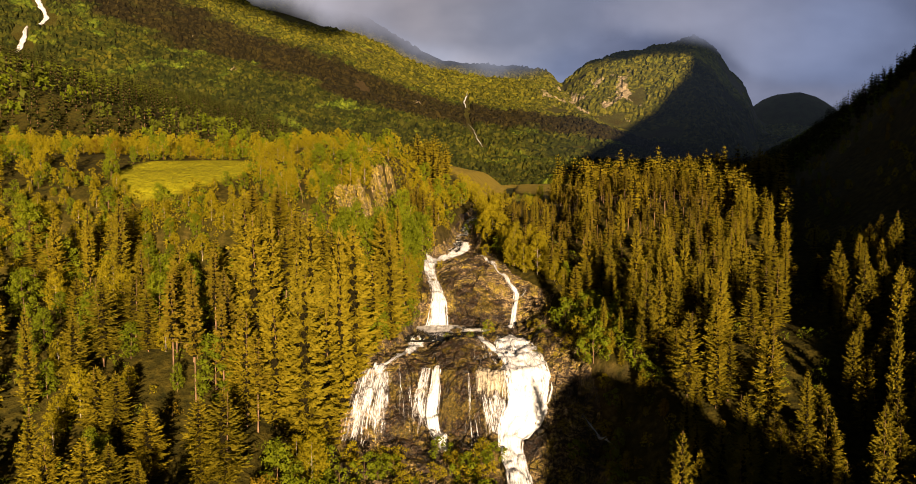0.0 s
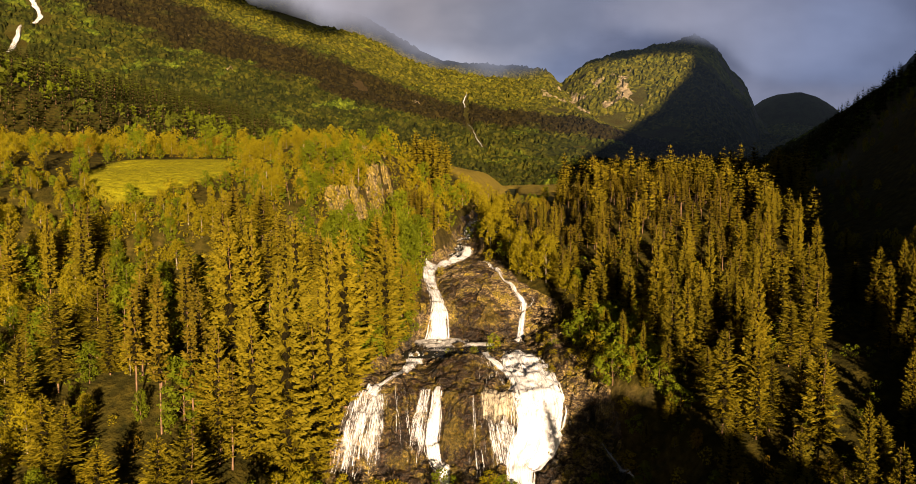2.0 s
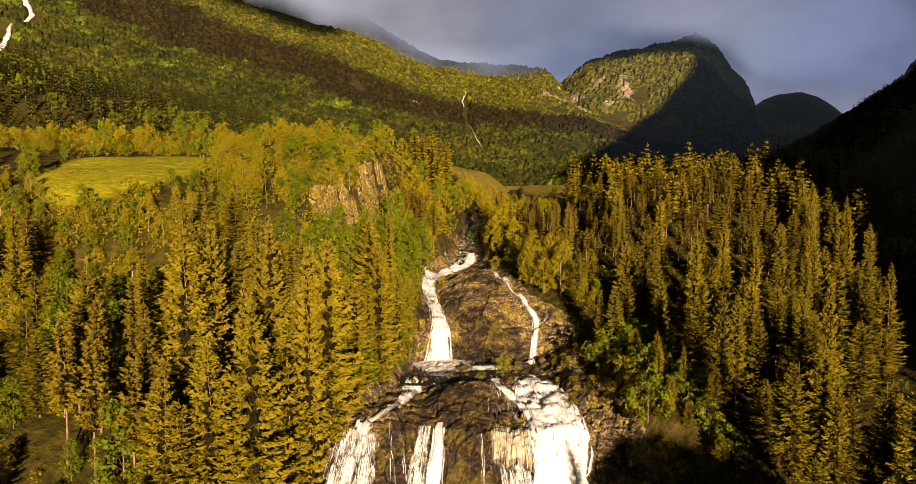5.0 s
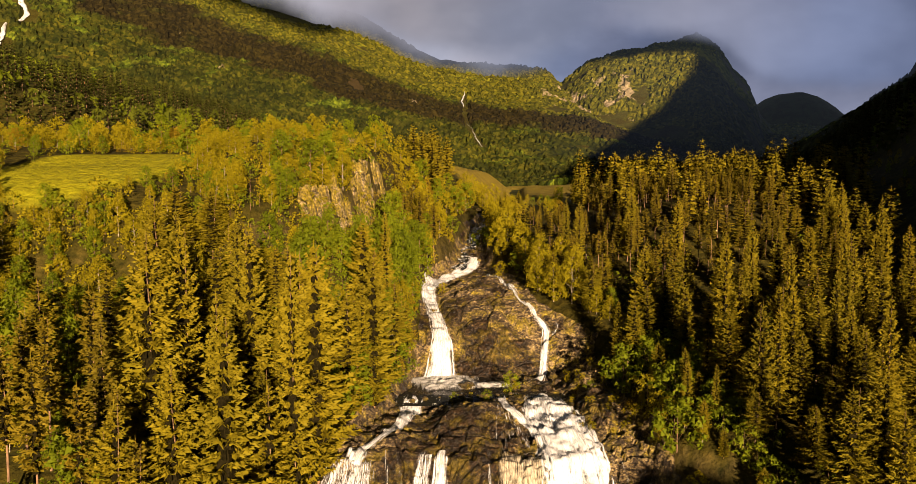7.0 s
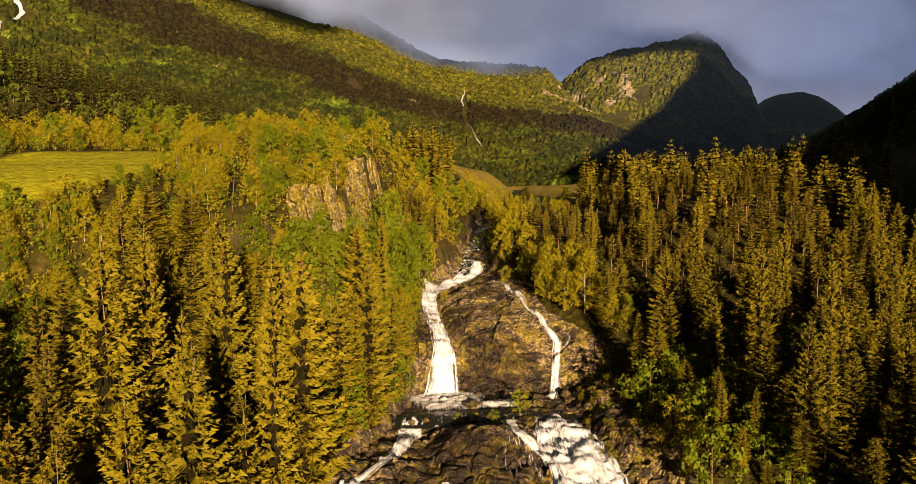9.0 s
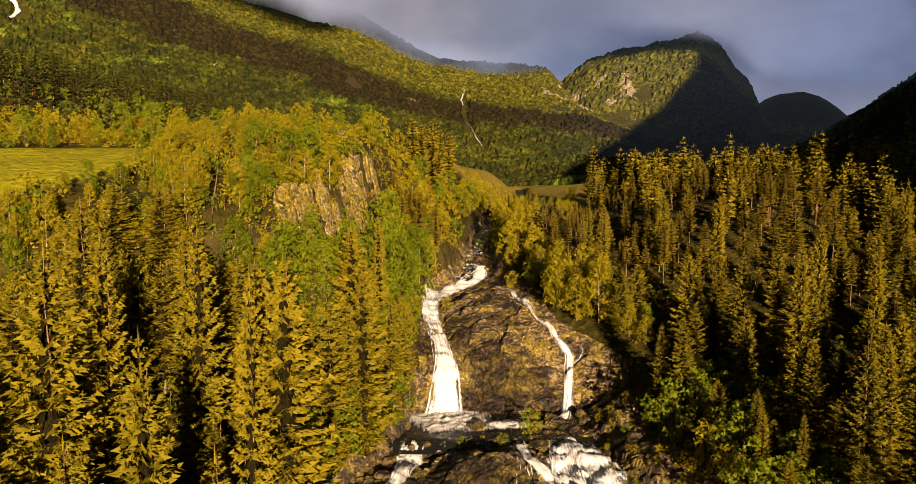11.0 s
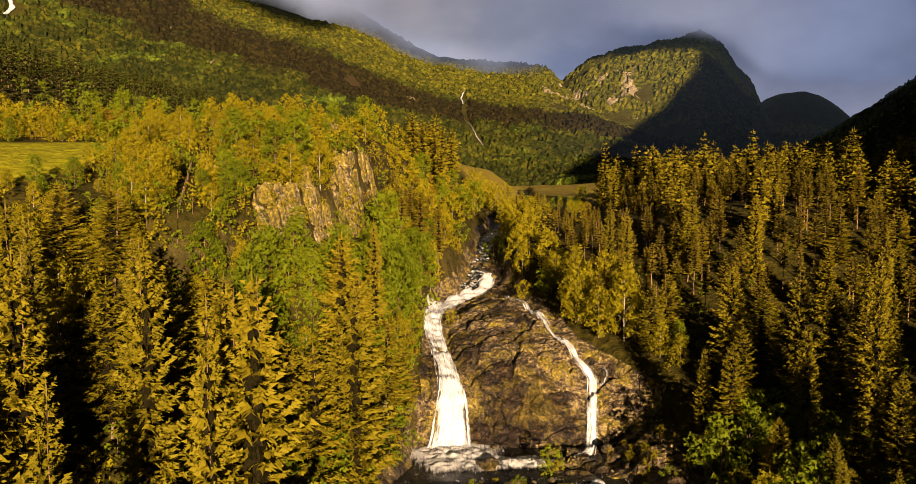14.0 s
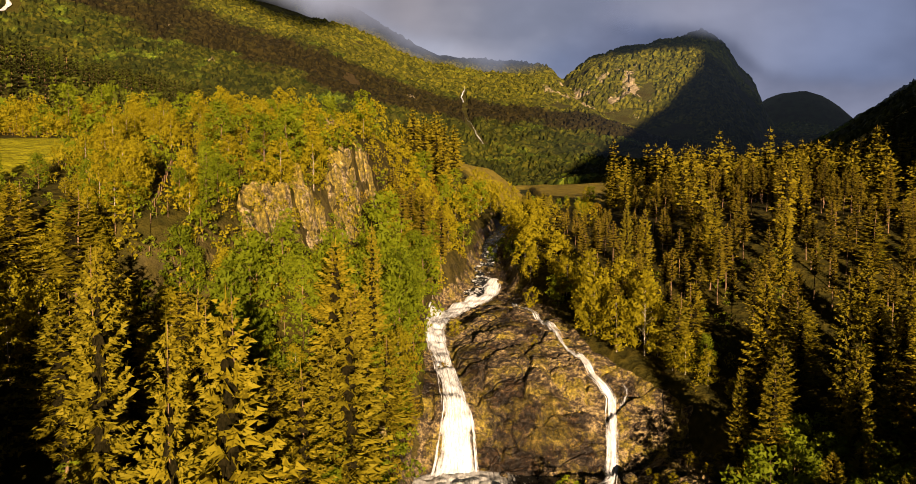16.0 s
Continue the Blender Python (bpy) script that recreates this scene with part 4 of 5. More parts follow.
def boulder(x, y, r, seed, flat=0.75, fine=3):
    """A rounded, water-worn block."""
    bm = bmesh.new()
    bmesh.ops.create_icosphere(bm, subdivisions=fine, radius=1)
    q = np.random.RandomState(seed)
    ax = q.uniform(0.8, 1.25, 3)
    for v in bm.verts:
        n = noise.noise(v.co * 1.3 + Vector((seed * 3.1, 0, 0))) * 0.3 + noise.noise(v.co * 3.5 + Vector((0, seed, 0))) * 0.1
        v.co = Vector((v.co.x * ax[0], v.co.y * ax[1], v.co.z * flat * ax[2])) * (r * (1 + n))
        if v.co.z < -0.3 * r:
            v.co.z = -0.3 * r
    me = bpy.data.meshes.new("boulder")
    bm.to_mesh(me)
    bm.free()
    me.materials.append(rock_mat)
    me.polygons.foreach_set("use_smooth", [True] * len(me.polygons))
    ob = tagged(new("boulder", me), "rounded dark wet boulder lying in the stream", "boulder", "boulders of the river")
    ob.location = (x, y, float(max(ground_z(x, y), 44.3 if 246 < y < 268 else -99)) + 0.1 * r)
    return ob


boulder(-0.5, 258, 2.6, 1)
for i, (bx, by, br) in enumerate([(4, 249.5, 1.3), (7.5, 250, 1.0), (11, 251, 1.2), (-2, 250, 0.9), (1, 267, 1.1), (15, 254, 0.8), (24, 262, 1.4), (-15, 247, 1.0),
                                  (6, 355, 1.3), (4, 366, 1.5), (10, 385, 1.2), (5, 392, 1.0), (8, 405, 1.4), (11, 420, 1.1), (9, 440, 1.3), (16, 470, 1.2),
                                  (34, 205, 1.6), (39, 209, 1.2), (41, 214, 1.5), (28, 203, 1.4), (35, 222, 1.0), (3, 203, 1.3), (-12, 205, 1.5), (11, 202, 1.6)]):
    boulder(bx, by, br, 10 + i)
q = np.random.RandomState(77)
for i in range(13):
    boulder(q.uniform(-16, 17), q.uniform(246, 252), q.uniform(0.4, 1.1), 60 + i, q.uniform(0.5, 0.8), 2)


# ---- trees ----
def tris(n):
    return np.arange(n * 3).reshape(n, 3)


def blade(base, tip, side, width):
    """Narrow triangles, each a twig with its needles or a leaf: two corners at the base, one at the tip."""
    return np.stack([base + side * width, base - side * width, tip], 1).reshape(-1, 3)


def unit(v):
    return v / np.maximum(np.linalg.norm(v, axis=-1, keepdims=True), 1e-9)


def spruce_crown(seed, height, radius, whorls, per, twigs, bare=0.1, thin=0.0):
    """A pointed cone of boughs in whorls: each bough a plume of needle twigs, drooping low down and raised at the tip."""
    r = np.random.RandomState(seed)
    out, core = [], []
    fine = (17 / max(twigs, 4)) ** 0.6
    up = np.array([0, 0, 1.0])
    for k in range(whorls):
        h = bare + (0.985 - bare) * (k + r.rand() * 0.6) / whorls
        low = min(1.0, 0.6 + 0.4 * (h - bare) / 0.12)
        reach = radius * (1 - math.exp(-3.0 * (1 - h))) / 0.95 * (0.84 + 0.32 * r.rand()) * low + 0.2
        n = max(3, per - (h > 0.75) - (h > 0.9))
        nt = max(2, int(twigs * (0.35 + 0.65 * min(1, reach / radius))))
        for j in range(n):
            if r.rand() < thin:
                continue
            a = 2 * math.pi * (j + r.rand() * 0.8) / n + k * 1.3
            L = reach * (0.66 + 0.5 * r.rand())
            out_dir = np.array([math.cos(a), math.sin(a), 0])
            side = np.array([-math.sin(a), math.cos(a), 0])
            droop = -0.4 + 1.1 * max(0, h - 0.4) + 0.14 * r.randn()
            t = np.repeat(np.linspace(0.22, 1.0, nt), 2) + 0.03 * r.randn(2 * nt)
            spine = up * height * h + out_dir * (L * t)[:, None] + up * (L * (droop * t + 0.38 * t * t))[:, None]
            sgn = np.where(np.arange(2 * nt) % 2 == 0, 1.0, -1.0)
            ang = 0.3 + 0.75 * r.rand(2 * nt)
            ln = (0.28 + 0.24 * L * (1.25 - 0.85 * t)) * (0.7 + 0.6 * r.rand(2 * nt)) * fine ** 0.5
            d = unit(out_dir * np.cos(ang)[:, None] + side * (sgn * np.sin(ang))[:, None] + up * (0.25 - 0.6 * r.rand(2 * nt))[:, None])
            w = unit(np.cross(d, up - 0.6 * out_dir + 0.6 * r.randn(2 * nt, 3)))
            out.append(blade(spine - d * 0.1, spine + d * ln[:, None], w, ((0.075 + 0.12 * ln) * fine)[:, None]))
        # near-black twigs round the stem: painted shade behind the boughs
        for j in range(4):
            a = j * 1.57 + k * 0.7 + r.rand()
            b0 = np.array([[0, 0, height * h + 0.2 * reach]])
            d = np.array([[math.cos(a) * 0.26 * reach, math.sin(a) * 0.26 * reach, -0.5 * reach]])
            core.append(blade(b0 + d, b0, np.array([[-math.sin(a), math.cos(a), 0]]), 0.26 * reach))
    top = np.array([[0, 0, height * 0.95]])
    out.append(blade(top, np.array([[0.03, 0, height * 1.03]]), np.array([[1.0, 0, 0]]), 0.16))
    out.append(blade(top, np.array([[0.03, 0, height * 1.03]]), np.array([[0, 1.0, 0]]), 0.16))
    return np.concatenate(out), np.concatenate(core)


def leafy_core(tips, radius, seed):
    """Dense shaded twigs inside the clumps of a broadleaf crown."""
    r = np.random.RandomState(seed)
    out = []
    for c in tips:
        p = np.array(c) * np.array([0.86, 0.86, 0.97]) + 0.08 * radius * r.randn(4, 3)
        d = unit(r.randn(4, 3)) * radius * 0.17
        w = unit(np.cross(d, r.randn(4, 3)))
        out.append(blade(p - d, p + d, w, radius * 0.1))
    return np.concatenate(out)


def leafy_crown(seed, height, radius, clumps, leaves, size, base=0.25, tall=1.0):
    """A broadleaf crown: many clumps at the ends of limbs, each a cloud of small leaves."""
    r = np.random.RandomState(seed)
    out, tips = [], []
    for k in range(clumps):
        f = (k + 0.5) / clumps
        h = base + (1 - base) * (f ** 0.9)
        prof = math.sin(math.pi * min(1, max(0.05, (h - base * 0.7) / (1.06 - base * 0.7))) ** 0.8) ** 0.7
        a = k * 2.4 + r.rand() * 0.9
        rad = radius * prof * (0.35 + 0.65 * math.sqrt(r.rand()))
        c = np.array([math.cos(a) * rad, math.sin(a) * rad, height * (h - 0.06 + 0.06 * r.rand())])
        tips.append(c)
        s = radius * (0.26 + 0.2 * r.rand())
        face = unit(r.randn(leaves, 3) + np.array([0, 0, 0.25]))
        p = face * np.array([1, 1, 0.8 * tall]) * s * (0.6 + 0.45 * r.rand(leaves))[:, None] + c
        d = unit(np.cross(face, r.randn(leaves, 3)) + 0.35 * r.randn(leaves, 3) - np.array([0, 0, 0.3]))
        w = unit(np.cross(d, face + 0.45 * r.randn(leaves, 3)))
        ln = size * (0.6 + 0.8 * r.rand(leaves))[:, None]
        out.append(blade(p - d * ln * 0.5, p + d * ln * 0.6, w, ln * 0.45))
    return np.concatenate(out), tips


def tube(points, radii, sides=6):
    """Verts and faces of a tapering stem along points."""
    v, f = [], []
    for k, (p, rad) in enumerate(zip(points, radii)):
        for s in range(sides):
            a = 2 * math.pi * s / sides
            v.append((p[0] + rad * math.cos(a), p[1] + rad * math.sin(a), p[2]))
        if k:
            o = (k - 1) * sides
            f += [(o + s, o + (s + 1) % sides, o + sides + (s + 1) % sides, o + sides + s) for s in range(sides)]
    return v, f


def stem(seed, height, girth, tips=(), sides=6, limb_from=0.25):
    r = np.random.RandomState(seed)
    n = 6
    bend = np.cumsum(r.randn(n + 1, 2) * 0.006 * height, 0)
    pts = [(bend[k, 0] if k else 0, bend[k, 1] if k else 0, height * k / n - (0.8 if k == 0 else 0)) for k in range(n + 1)]
    v, f = tube(pts, [girth * (1 - 0.92 * k / n) for k in range(n + 1)], sides)
    for c in tips:
        hz = max(limb_from * height * 0.8, c[2] - 0.35 * math.hypot(c[0], c[1]) - 1.0)
        fz = min(0.98, hz / height) * n
        k = min(n - 1, int(fz))
        b0 = [pts[k][i] + (pts[k + 1][i] - pts[k][i]) * (fz - k) for i in range(3)]
        mid = [b0[i] * 0.5 + c[i] * 0.5 + (0.25 if i == 2 else 0) for i in range(3)]
        g = girth * 0.3 * (1 - 0.7 * hz / height)
        lv, lf = tube([b0, mid, list(c)], [g, g * 0.7, g * 0.2], 4)
        o = len(v)
        v += lv
        f += [tuple(i + o for i in q) for q in lf]
    return v, f


def tree(name, seed, crown, trunk, crown_mat, trunk_mat, label, category, group, trunk_label=""):
    root = tagged(new(name), label, category, group)
    v, f = trunk
    t = mesh_ob("trunk", v, f, trunk_mat, True, root)
    if trunk_label:
        tagged(t, trunk_label)
    core = np.zeros((0, 3))
    if isinstance(crown, tuple):
        crown, core = crown
    c = mesh_ob("crown", np.concatenate([crown, core]), tris((len(crown) + len(core)) // 3), [crown_mat, shade_black_mat], False, root)
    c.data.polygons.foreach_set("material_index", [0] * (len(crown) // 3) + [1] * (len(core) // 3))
    return root


def joined(name, proto, places, mat, label, category, trunk_mat=None):
    """Many small far trees as one mesh of kind stuff. proto: list of (verts, faces) shapes; places: x, y, z, scale, turn, kind."""
    V, F, off = [], [], 0
    M = []
    for x, y, z, s, a, k in places:
        pv, pf, pm = proto[int(k)]
        c, sn = math.cos(a) * s, math.sin(a) * s
        w = np.empty_like(pv)
        w[:, 0], w[:, 1], w[:, 2] = pv[:, 0] * c - pv[:, 1] * sn + x, pv[:, 0] * sn + pv[:, 1] * c + y, pv[:, 2] * s * (0.9 + 0.25 * ((a * 7) % 1)) + z
        V.append(w)
        F.append(pf + off)
        M.append(pm)
        off += len(pv)
    me = bpy.data.meshes.new(name)
    V, F, M = np.concatenate(V), np.concatenate(F), np.minimum(np.concatenate(M), len(mat))
    me.vertices.add(len(V))
    me.vertices.foreach_set("co", V.reshape(-1))
    me.loops.add(F.size)
    me.loops.foreach_set("vertex_index", F.reshape(-1).astype(np.int32))
    me.polygons.add(len(F))
    me.polygons.foreach_set("loop_start", np.arange(0, F.size, 3, dtype=np.int32))
    me.polygons.foreach_set("material_index", M.astype(np.int32))
    for m in (*mat, shade_black_mat):
        me.materials.append(m)
    me.update(calc_edges=True)
    return tagged(new(name, me), label, category, kind="stuff")


def with_stem(crown, height, girth, crown_index, trunk_index):
    """A light tree shape: crown quads and a four-sided stem."""
    v, f = tube([(0, 0, -0.8), (0, 0, height * 0.92)], [girth, girth * 0.2], 3)
    core = np.zeros((0, 3))
    if isinstance(crown, tuple):
        crown, core = crown
    m = len(crown)
    crown = np.concatenate([crown, core])
    n = len(crown)
    f = [q for p in f for q in ((p[0], p[1], p[2]), (p[0], p[2], p[3]))]
    pf = np.concatenate([tris(n // 3), np.array(f) + n])
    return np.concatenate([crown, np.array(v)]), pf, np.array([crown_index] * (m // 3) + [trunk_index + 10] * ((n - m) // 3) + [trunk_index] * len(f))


# prototypes that stand near the camera's way; they are the first of their kind
SPRUCE = [(28, 5.2), (31, 5.6), (22, 4.9), (32, 5.4), (29, 5.0)]
BIRCH = [(13, 4.0), (15, 4.3), (11, 3.9)]
rng = np.random.RandomState(11)


def scatter(x0, x1, y0, y1, gap, seed):
    """Jittered places on the plan."""
    r = np.random.RandomState(seed)
    gx, gy = np.meshgrid(np.arange(x0, x1, gap), np.arange(y0, y1, gap))
    gx = gx + np.where((np.arange(gx.shape[0]) % 2)[:, None] == 1, gap / 2, 0)
    x = (gx + gap * 0.42 * r.uniform(-1, 1, gx.shape)).ravel()
    y = (gy + gap * 0.42 * r.uniform(-1, 1, gy.shape)).ravel()
    return x, y, r


def meadow(x, y):
    return ((x + 112) / 25) ** 2 + ((y - 282) / 35) ** 2 < 1.0


def crag(x, y):
    return crag_zone(x, y) > 0.15


FENCE = ((-56, 246), (-66, 280))


def beside_fence(x, y):
    return (y > 240) & (y < 284) & (np.abs(x + 56 + 10 * (y - 246) / 34) < 3.0)


def headroom(x, y, z):
    """How tall a tree can grow here: tall on the slopes by the falls, low on the terrace, the knoll and at the river bend."""
    low = np.where((x > 20) & (y > 270), 26.0, 40.0)
    roof = np.interp(y, [130, 150, 165, 180, 200, 215, 230, 250, 267, 300, 345, 420], [42, 54, 66, 78, 87, 93, 101, 106, 110, 117, 127, 126])
    roof = np.where((x > scarp_x(y)) & (y > 233), np.interp(y, [233, 262, 300, 345], [88, 86, 92, 104]), roof)
    roof = roof + 5.0 * vnoise(x * 1.7, y * 1.7, 7, 2)
    low = np.where((x < -8) & (y < 420), np.clip(roof - z, 8.0, 36), low)
    low = np.where((x > scarp_x(y) - 1) & (x < scarp_x(y) + 9) & (y > 258) & (y < 322), 5.0, low)
    low = np.where((x > -170) & (x < -84) & (y > 200) & (y < 262), np.clip(95 - z, 6.0, 30), low)
    low = np.where((x > river_x(y)) & (x < 64) & (y > 312), np.maximum(5.0, 95.5 - z + np.maximum(0, x - 50)), low)
    low = np.where((x > 38) & (x < 57) & (y > 150) & (y < 240), 5.0, low)
    # the shaded gully on the far right
    return np.where((x > 116 + 0.45 * (y - 231)) & (y > 246), np.clip(82 - z, 4.5, 40), low)


# the tall spruces that stand out at the edges of the woods: x, y and the height of the top
TALL = np.array([(-28, 251, 90), (-29.5, 231, 87), (-24.5, 241, 81), (-36, 204, 82), (-38.5, 195, 80), (-33, 212, 86), (-38, 217, 84), (-46, 211, 90),
                 (-50, 226, 97), (-43, 231, 96), (-58, 191, 90), (-41.5, 181, 76), (-56, 201, 90), (-51, 219, 90), (-63, 196, 84), (-62, 214, 93), (-57, 223, 93),
                 (-47, 235, 93), (-83, 200, 90), (-70, 222, 96), (-76, 212, 93), (-45, 188, 78), (-49, 178, 70), (-98, 185, 82), (-88, 190, 78),
                 (49, 257, 80), (40.5, 254, 68), (60.5, 217, 69.5), (84, 160, 54.5), (79, 164, 47), (86, 190, 63.6), (64, 197, 56), (91, 167, 50), (126, 221, 77), (136, 226, 80),
                 (147, 242, 86), (140, 236, 82), (112, 231, 78.5), (114, 190, 60), (73, 240, 65), (75, 210, 61), (70, 203, 60), (119, 196, 63), (56, 246, 74), (44, 287, 84), (52, 270, 82), (68, 225, 68), (100, 214, 70),
                 (131, 214, 74), (121, 212, 71), (143, 228, 81), (152, 238, 85), (128, 231, 79), (156, 250, 89), (120, 203, 67), (137, 217, 76),
                 (46.4, 152.6, 42.5), (54.6, 158.3, 49), (60.3, 150, 46.5), (65, 147.5, 46), (76, 154, 48.5), (75.7, 137, 43.5), (79.2, 135, 43), (103, 155, 50), (91.6, 141, 45.6), (105, 171.5, 56), (107, 181, 60)])
# near woods
x, y, r = scatter(-330, 330, 70, 470, 6.6, 3)
k = rock_zone(x, y)
c = river_x(y)
bank = np.interp(y, [100, 200, 230, 250, 275, 300, 350, 400, 470], [60, 36, 6, 8, 20, 24, 24, 22, 20])
bankside = np.where(x < c, c - x < bank, x - c < np.interp(y, [100, 200, 245, 262, 300, 340, 400, 470], [40, 44, 32, 34, 42, 30, 16, 16]))
knoll = (x < scarp_x(y) + 6) & (x > -130) & (y > 262) & (y < 420)
mix = vnoise(x, y, 60, 3)
broad = bankside | knoll | ((x < np.where(y < 215, -72, -95)) & (mix + 0.6 * r.uniform(-1, 1, len(x)) > -0.05)) | ((y < 200) & (x < 15) & (mix > 0.2)) | ((y < 192) & (x > -45) & (x < 15))
broad |= (x < -170) & (y > 270) & (mix > -0.2)
broad |= (x > scarp_x(y)) & (x < -20) & (y > 238) & (r.rand(len(x)) < 0.75)
broad &= ~((x > 52) & (y < 420) & (r.rand(len(x)) < 0.95))
apart = np.min(np.hypot(x[:, None] - TALL[:, 0], y[:, None] - TALL[:, 1]), axis=1)
ok = (k < 0.3) & ~((x > scarp_x(y) - 1) & (x < scarp_x(y) + 7) & (y > 260) & (y < 320) & (r.rand(len(x)) < 0.5)) & (broad | (apart > 5.5)) & (apart > 3.0) & ~meadow(x, y) & ~crag(x, y) & ~beside_fence(x, y)
ok &= ~((x > 0.485 * y) & (x < 0.55 * y) & (y > 165) & (y < 248)) 
gully = (x > 38) & (x < 57) & (y > 150) & (y < 240)
broad |= gully
ok |= gully & (k < 0.3)
ok &= ~(gully & (r.rand(len(x)) < 0.55))
ok &= ~((np.abs(x) < 40) & (y < 165))
ok &= r.rand(len(x)) < np.where(broad, np.where((x < -20) & (y > 262), 0.78, 0.95), np.where(y > 300, 0.5, np.where(x < 0, 0.56, np.where(y < 250, 0.8, 0.5))))
ok &= ~((x > 34) & (x < 120) & (y > 292) & (y < 390) & (r.rand(len(x)) < 0.7))
x, y, broad = x[ok], y[ok], broad[ok]
z = ground_z(x, y)
room = headroom(x, y, z)
broad |= (room < 10) | ((x < -20) & (room < 13))
near = (y > 112) & (y < 330) & (np.abs(x) < 150) & (np.abs(x) < 0.7 * y)
order = np.argsort(np.hypot(x + 9, y - 150))

spruce_near = [i for i in order if near[i] and not broad[i]][:260]
birch_near = [i for i in order if near[i] and broad[i]][:300]
is_near = np.zeros(len(x), bool)
is_near[spruce_near] = True
is_near[birch_near] = True

protos = []
for n, (h, rad) in enumerate(SPRUCE * 2):
    crown = spruce_crown(20 + n, h, rad, 30, 8, 13, 0.06 + 0.08 * (n % 2), 0.05) if n < 5 else spruce_crown(20 + n, h, rad, 27, 7, 8, 0.06 + 0.08 * (n % 2), 0.04)
    protos.append(tree("spruce_tree", n, crown, stem(n, h, 0.28), needle_mat, bark_mat,
                       "tall green spruce with drooping boughs in evening sun", "spruce tree", "spruces of the plantation"))
used = set()
for place, i in enumerate(spruce_near):
    n = rng.randint(5) + (5 if place > 70 else 0)
    m = Matrix.Translation((x[i], y[i], z[i])) @ Matrix.Rotation(rng.uniform(0, 6.28), 4, "Z") @ Matrix.Diagonal((*([rng.uniform(0.62, 0.85) if x[i] > 20 else rng.uniform(0.75, 1.0)] * 2), min(rng.uniform(0.72, 1.12), room[i] / SPRUCE[n % 5][0]), 1))
    if n in used:
        copy_thing(protos[n], m)
    else:
        protos[n].matrix_basis = m
        used.add(n)

def red_pine(seed, h):
    crown = spruce_crown(seed, h, 3.0, 17, 6, 9, 0.4, 0.12)
    return tree("pine_tree", seed, crown, stem(seed, h * 0.97, 0.24, (), 6, 0.5), pine_mat, bark_mat,
                "tall pine with a bare reddish trunk and high crown", "pine tree", "pines of the plantation", "bare sunlit reddish trunk")


pines = [red_pine(200 + n, h) for n, h in enumerate((21, 24, 19))]
used = set()
px_, py_, r_ = scatter(30, 124, 292, 392, 8.2, 31)
pk = rock_zone(px_, py_)
for i in range(len(px_)):
    if pk[i] > 0.02 or abs(px_[i] - river_x(py_[i])) < 18:
        continue
    n = rng.randint(3)
    m = Matrix.Translation((px_[i], py_[i], float(ground_z(px_[i], py_[i])))) @ Matrix.Rotation(rng.uniform(0, 6.28), 4, "Z") @ Matrix.Scale(min(rng.uniform(0.75, 1.05), float(headroom(px_[i], py_[i], float(ground_z(px_[i], py_[i])))) / 22), 4)
    if n in used:
        copy_thing(pines[n], m)
    else:
        pines[n].matrix_basis = m
        used.add(n)

for j, (hx, hy, top) in enumerate(((-69, 175, 84), (-66, 190, 86), (-63, 184, 82), (-74, 187, 87), (-57, 177, 78), (-77, 180, 84), (-71, 196, 90), (-80, 190, 86), (-61, 173, 77), (-52, 172, 70))):
    hz = float(ground_z(hx, hy)) - 0.3
    n = j % 3
    copy_thing(pines[n], Matrix.Translation((hx, hy, hz)) @ Matrix.Rotation(j * 1.9, 4, "Z") @ Matrix.Diagonal((1.35, 1.35, (top - hz) / (21, 24, 19)[n], 1)))

for j, (hx, hy, top) in enumerate(((-25, 337, 108), (-21, 342, 107), (-17.5, 336, 104), (-15, 345, 103), (-27, 347, 111), (-12, 341, 99), (-23, 332, 106))):
    hz = float(ground_z(hx, hy)) - 0.3
    copy_thing(pines[j % 3], Matrix.Translation((hx, hy, hz)) @ Matrix.Rotation(j * 1.3, 4, "Z") @ Matrix.Scale(max(9.0, top - hz) / (21, 24, 19)[j % 3], 4))

bprotos = []
kinds = [(leaf_mat, "birch_tree", "birch with thin golden-green leaves and pale stem", "birch tree", "birches along the river", birch_mat),
         (green_leaf_mat, "leafy_tree", "bright green leafy tree on the river bank", "leafy tree", "leafy trees along the river", bark_mat),
         (autumn_mat, "autumn_tree", "small tree with rusty autumn leaves", "autumn tree", "autumn trees along the river", bark_mat)]
for n in range(6):
    mat, nm, lb, cat, grp, tm = kinds[n % 3]
    h, rad = BIRCH[n % 3]
    h += n // 3
    cr, tips = leafy_crown(40 + n, h, rad, 32, 52, 0.42, 0.12)
    bprotos.append(tree(nm, n, np.concatenate([cr, leafy_core(tips, rad, n)]), stem(60 + n, h * 0.95, 0.17, tips[::2]), mat, tm, lb, cat, grp))
used = set()
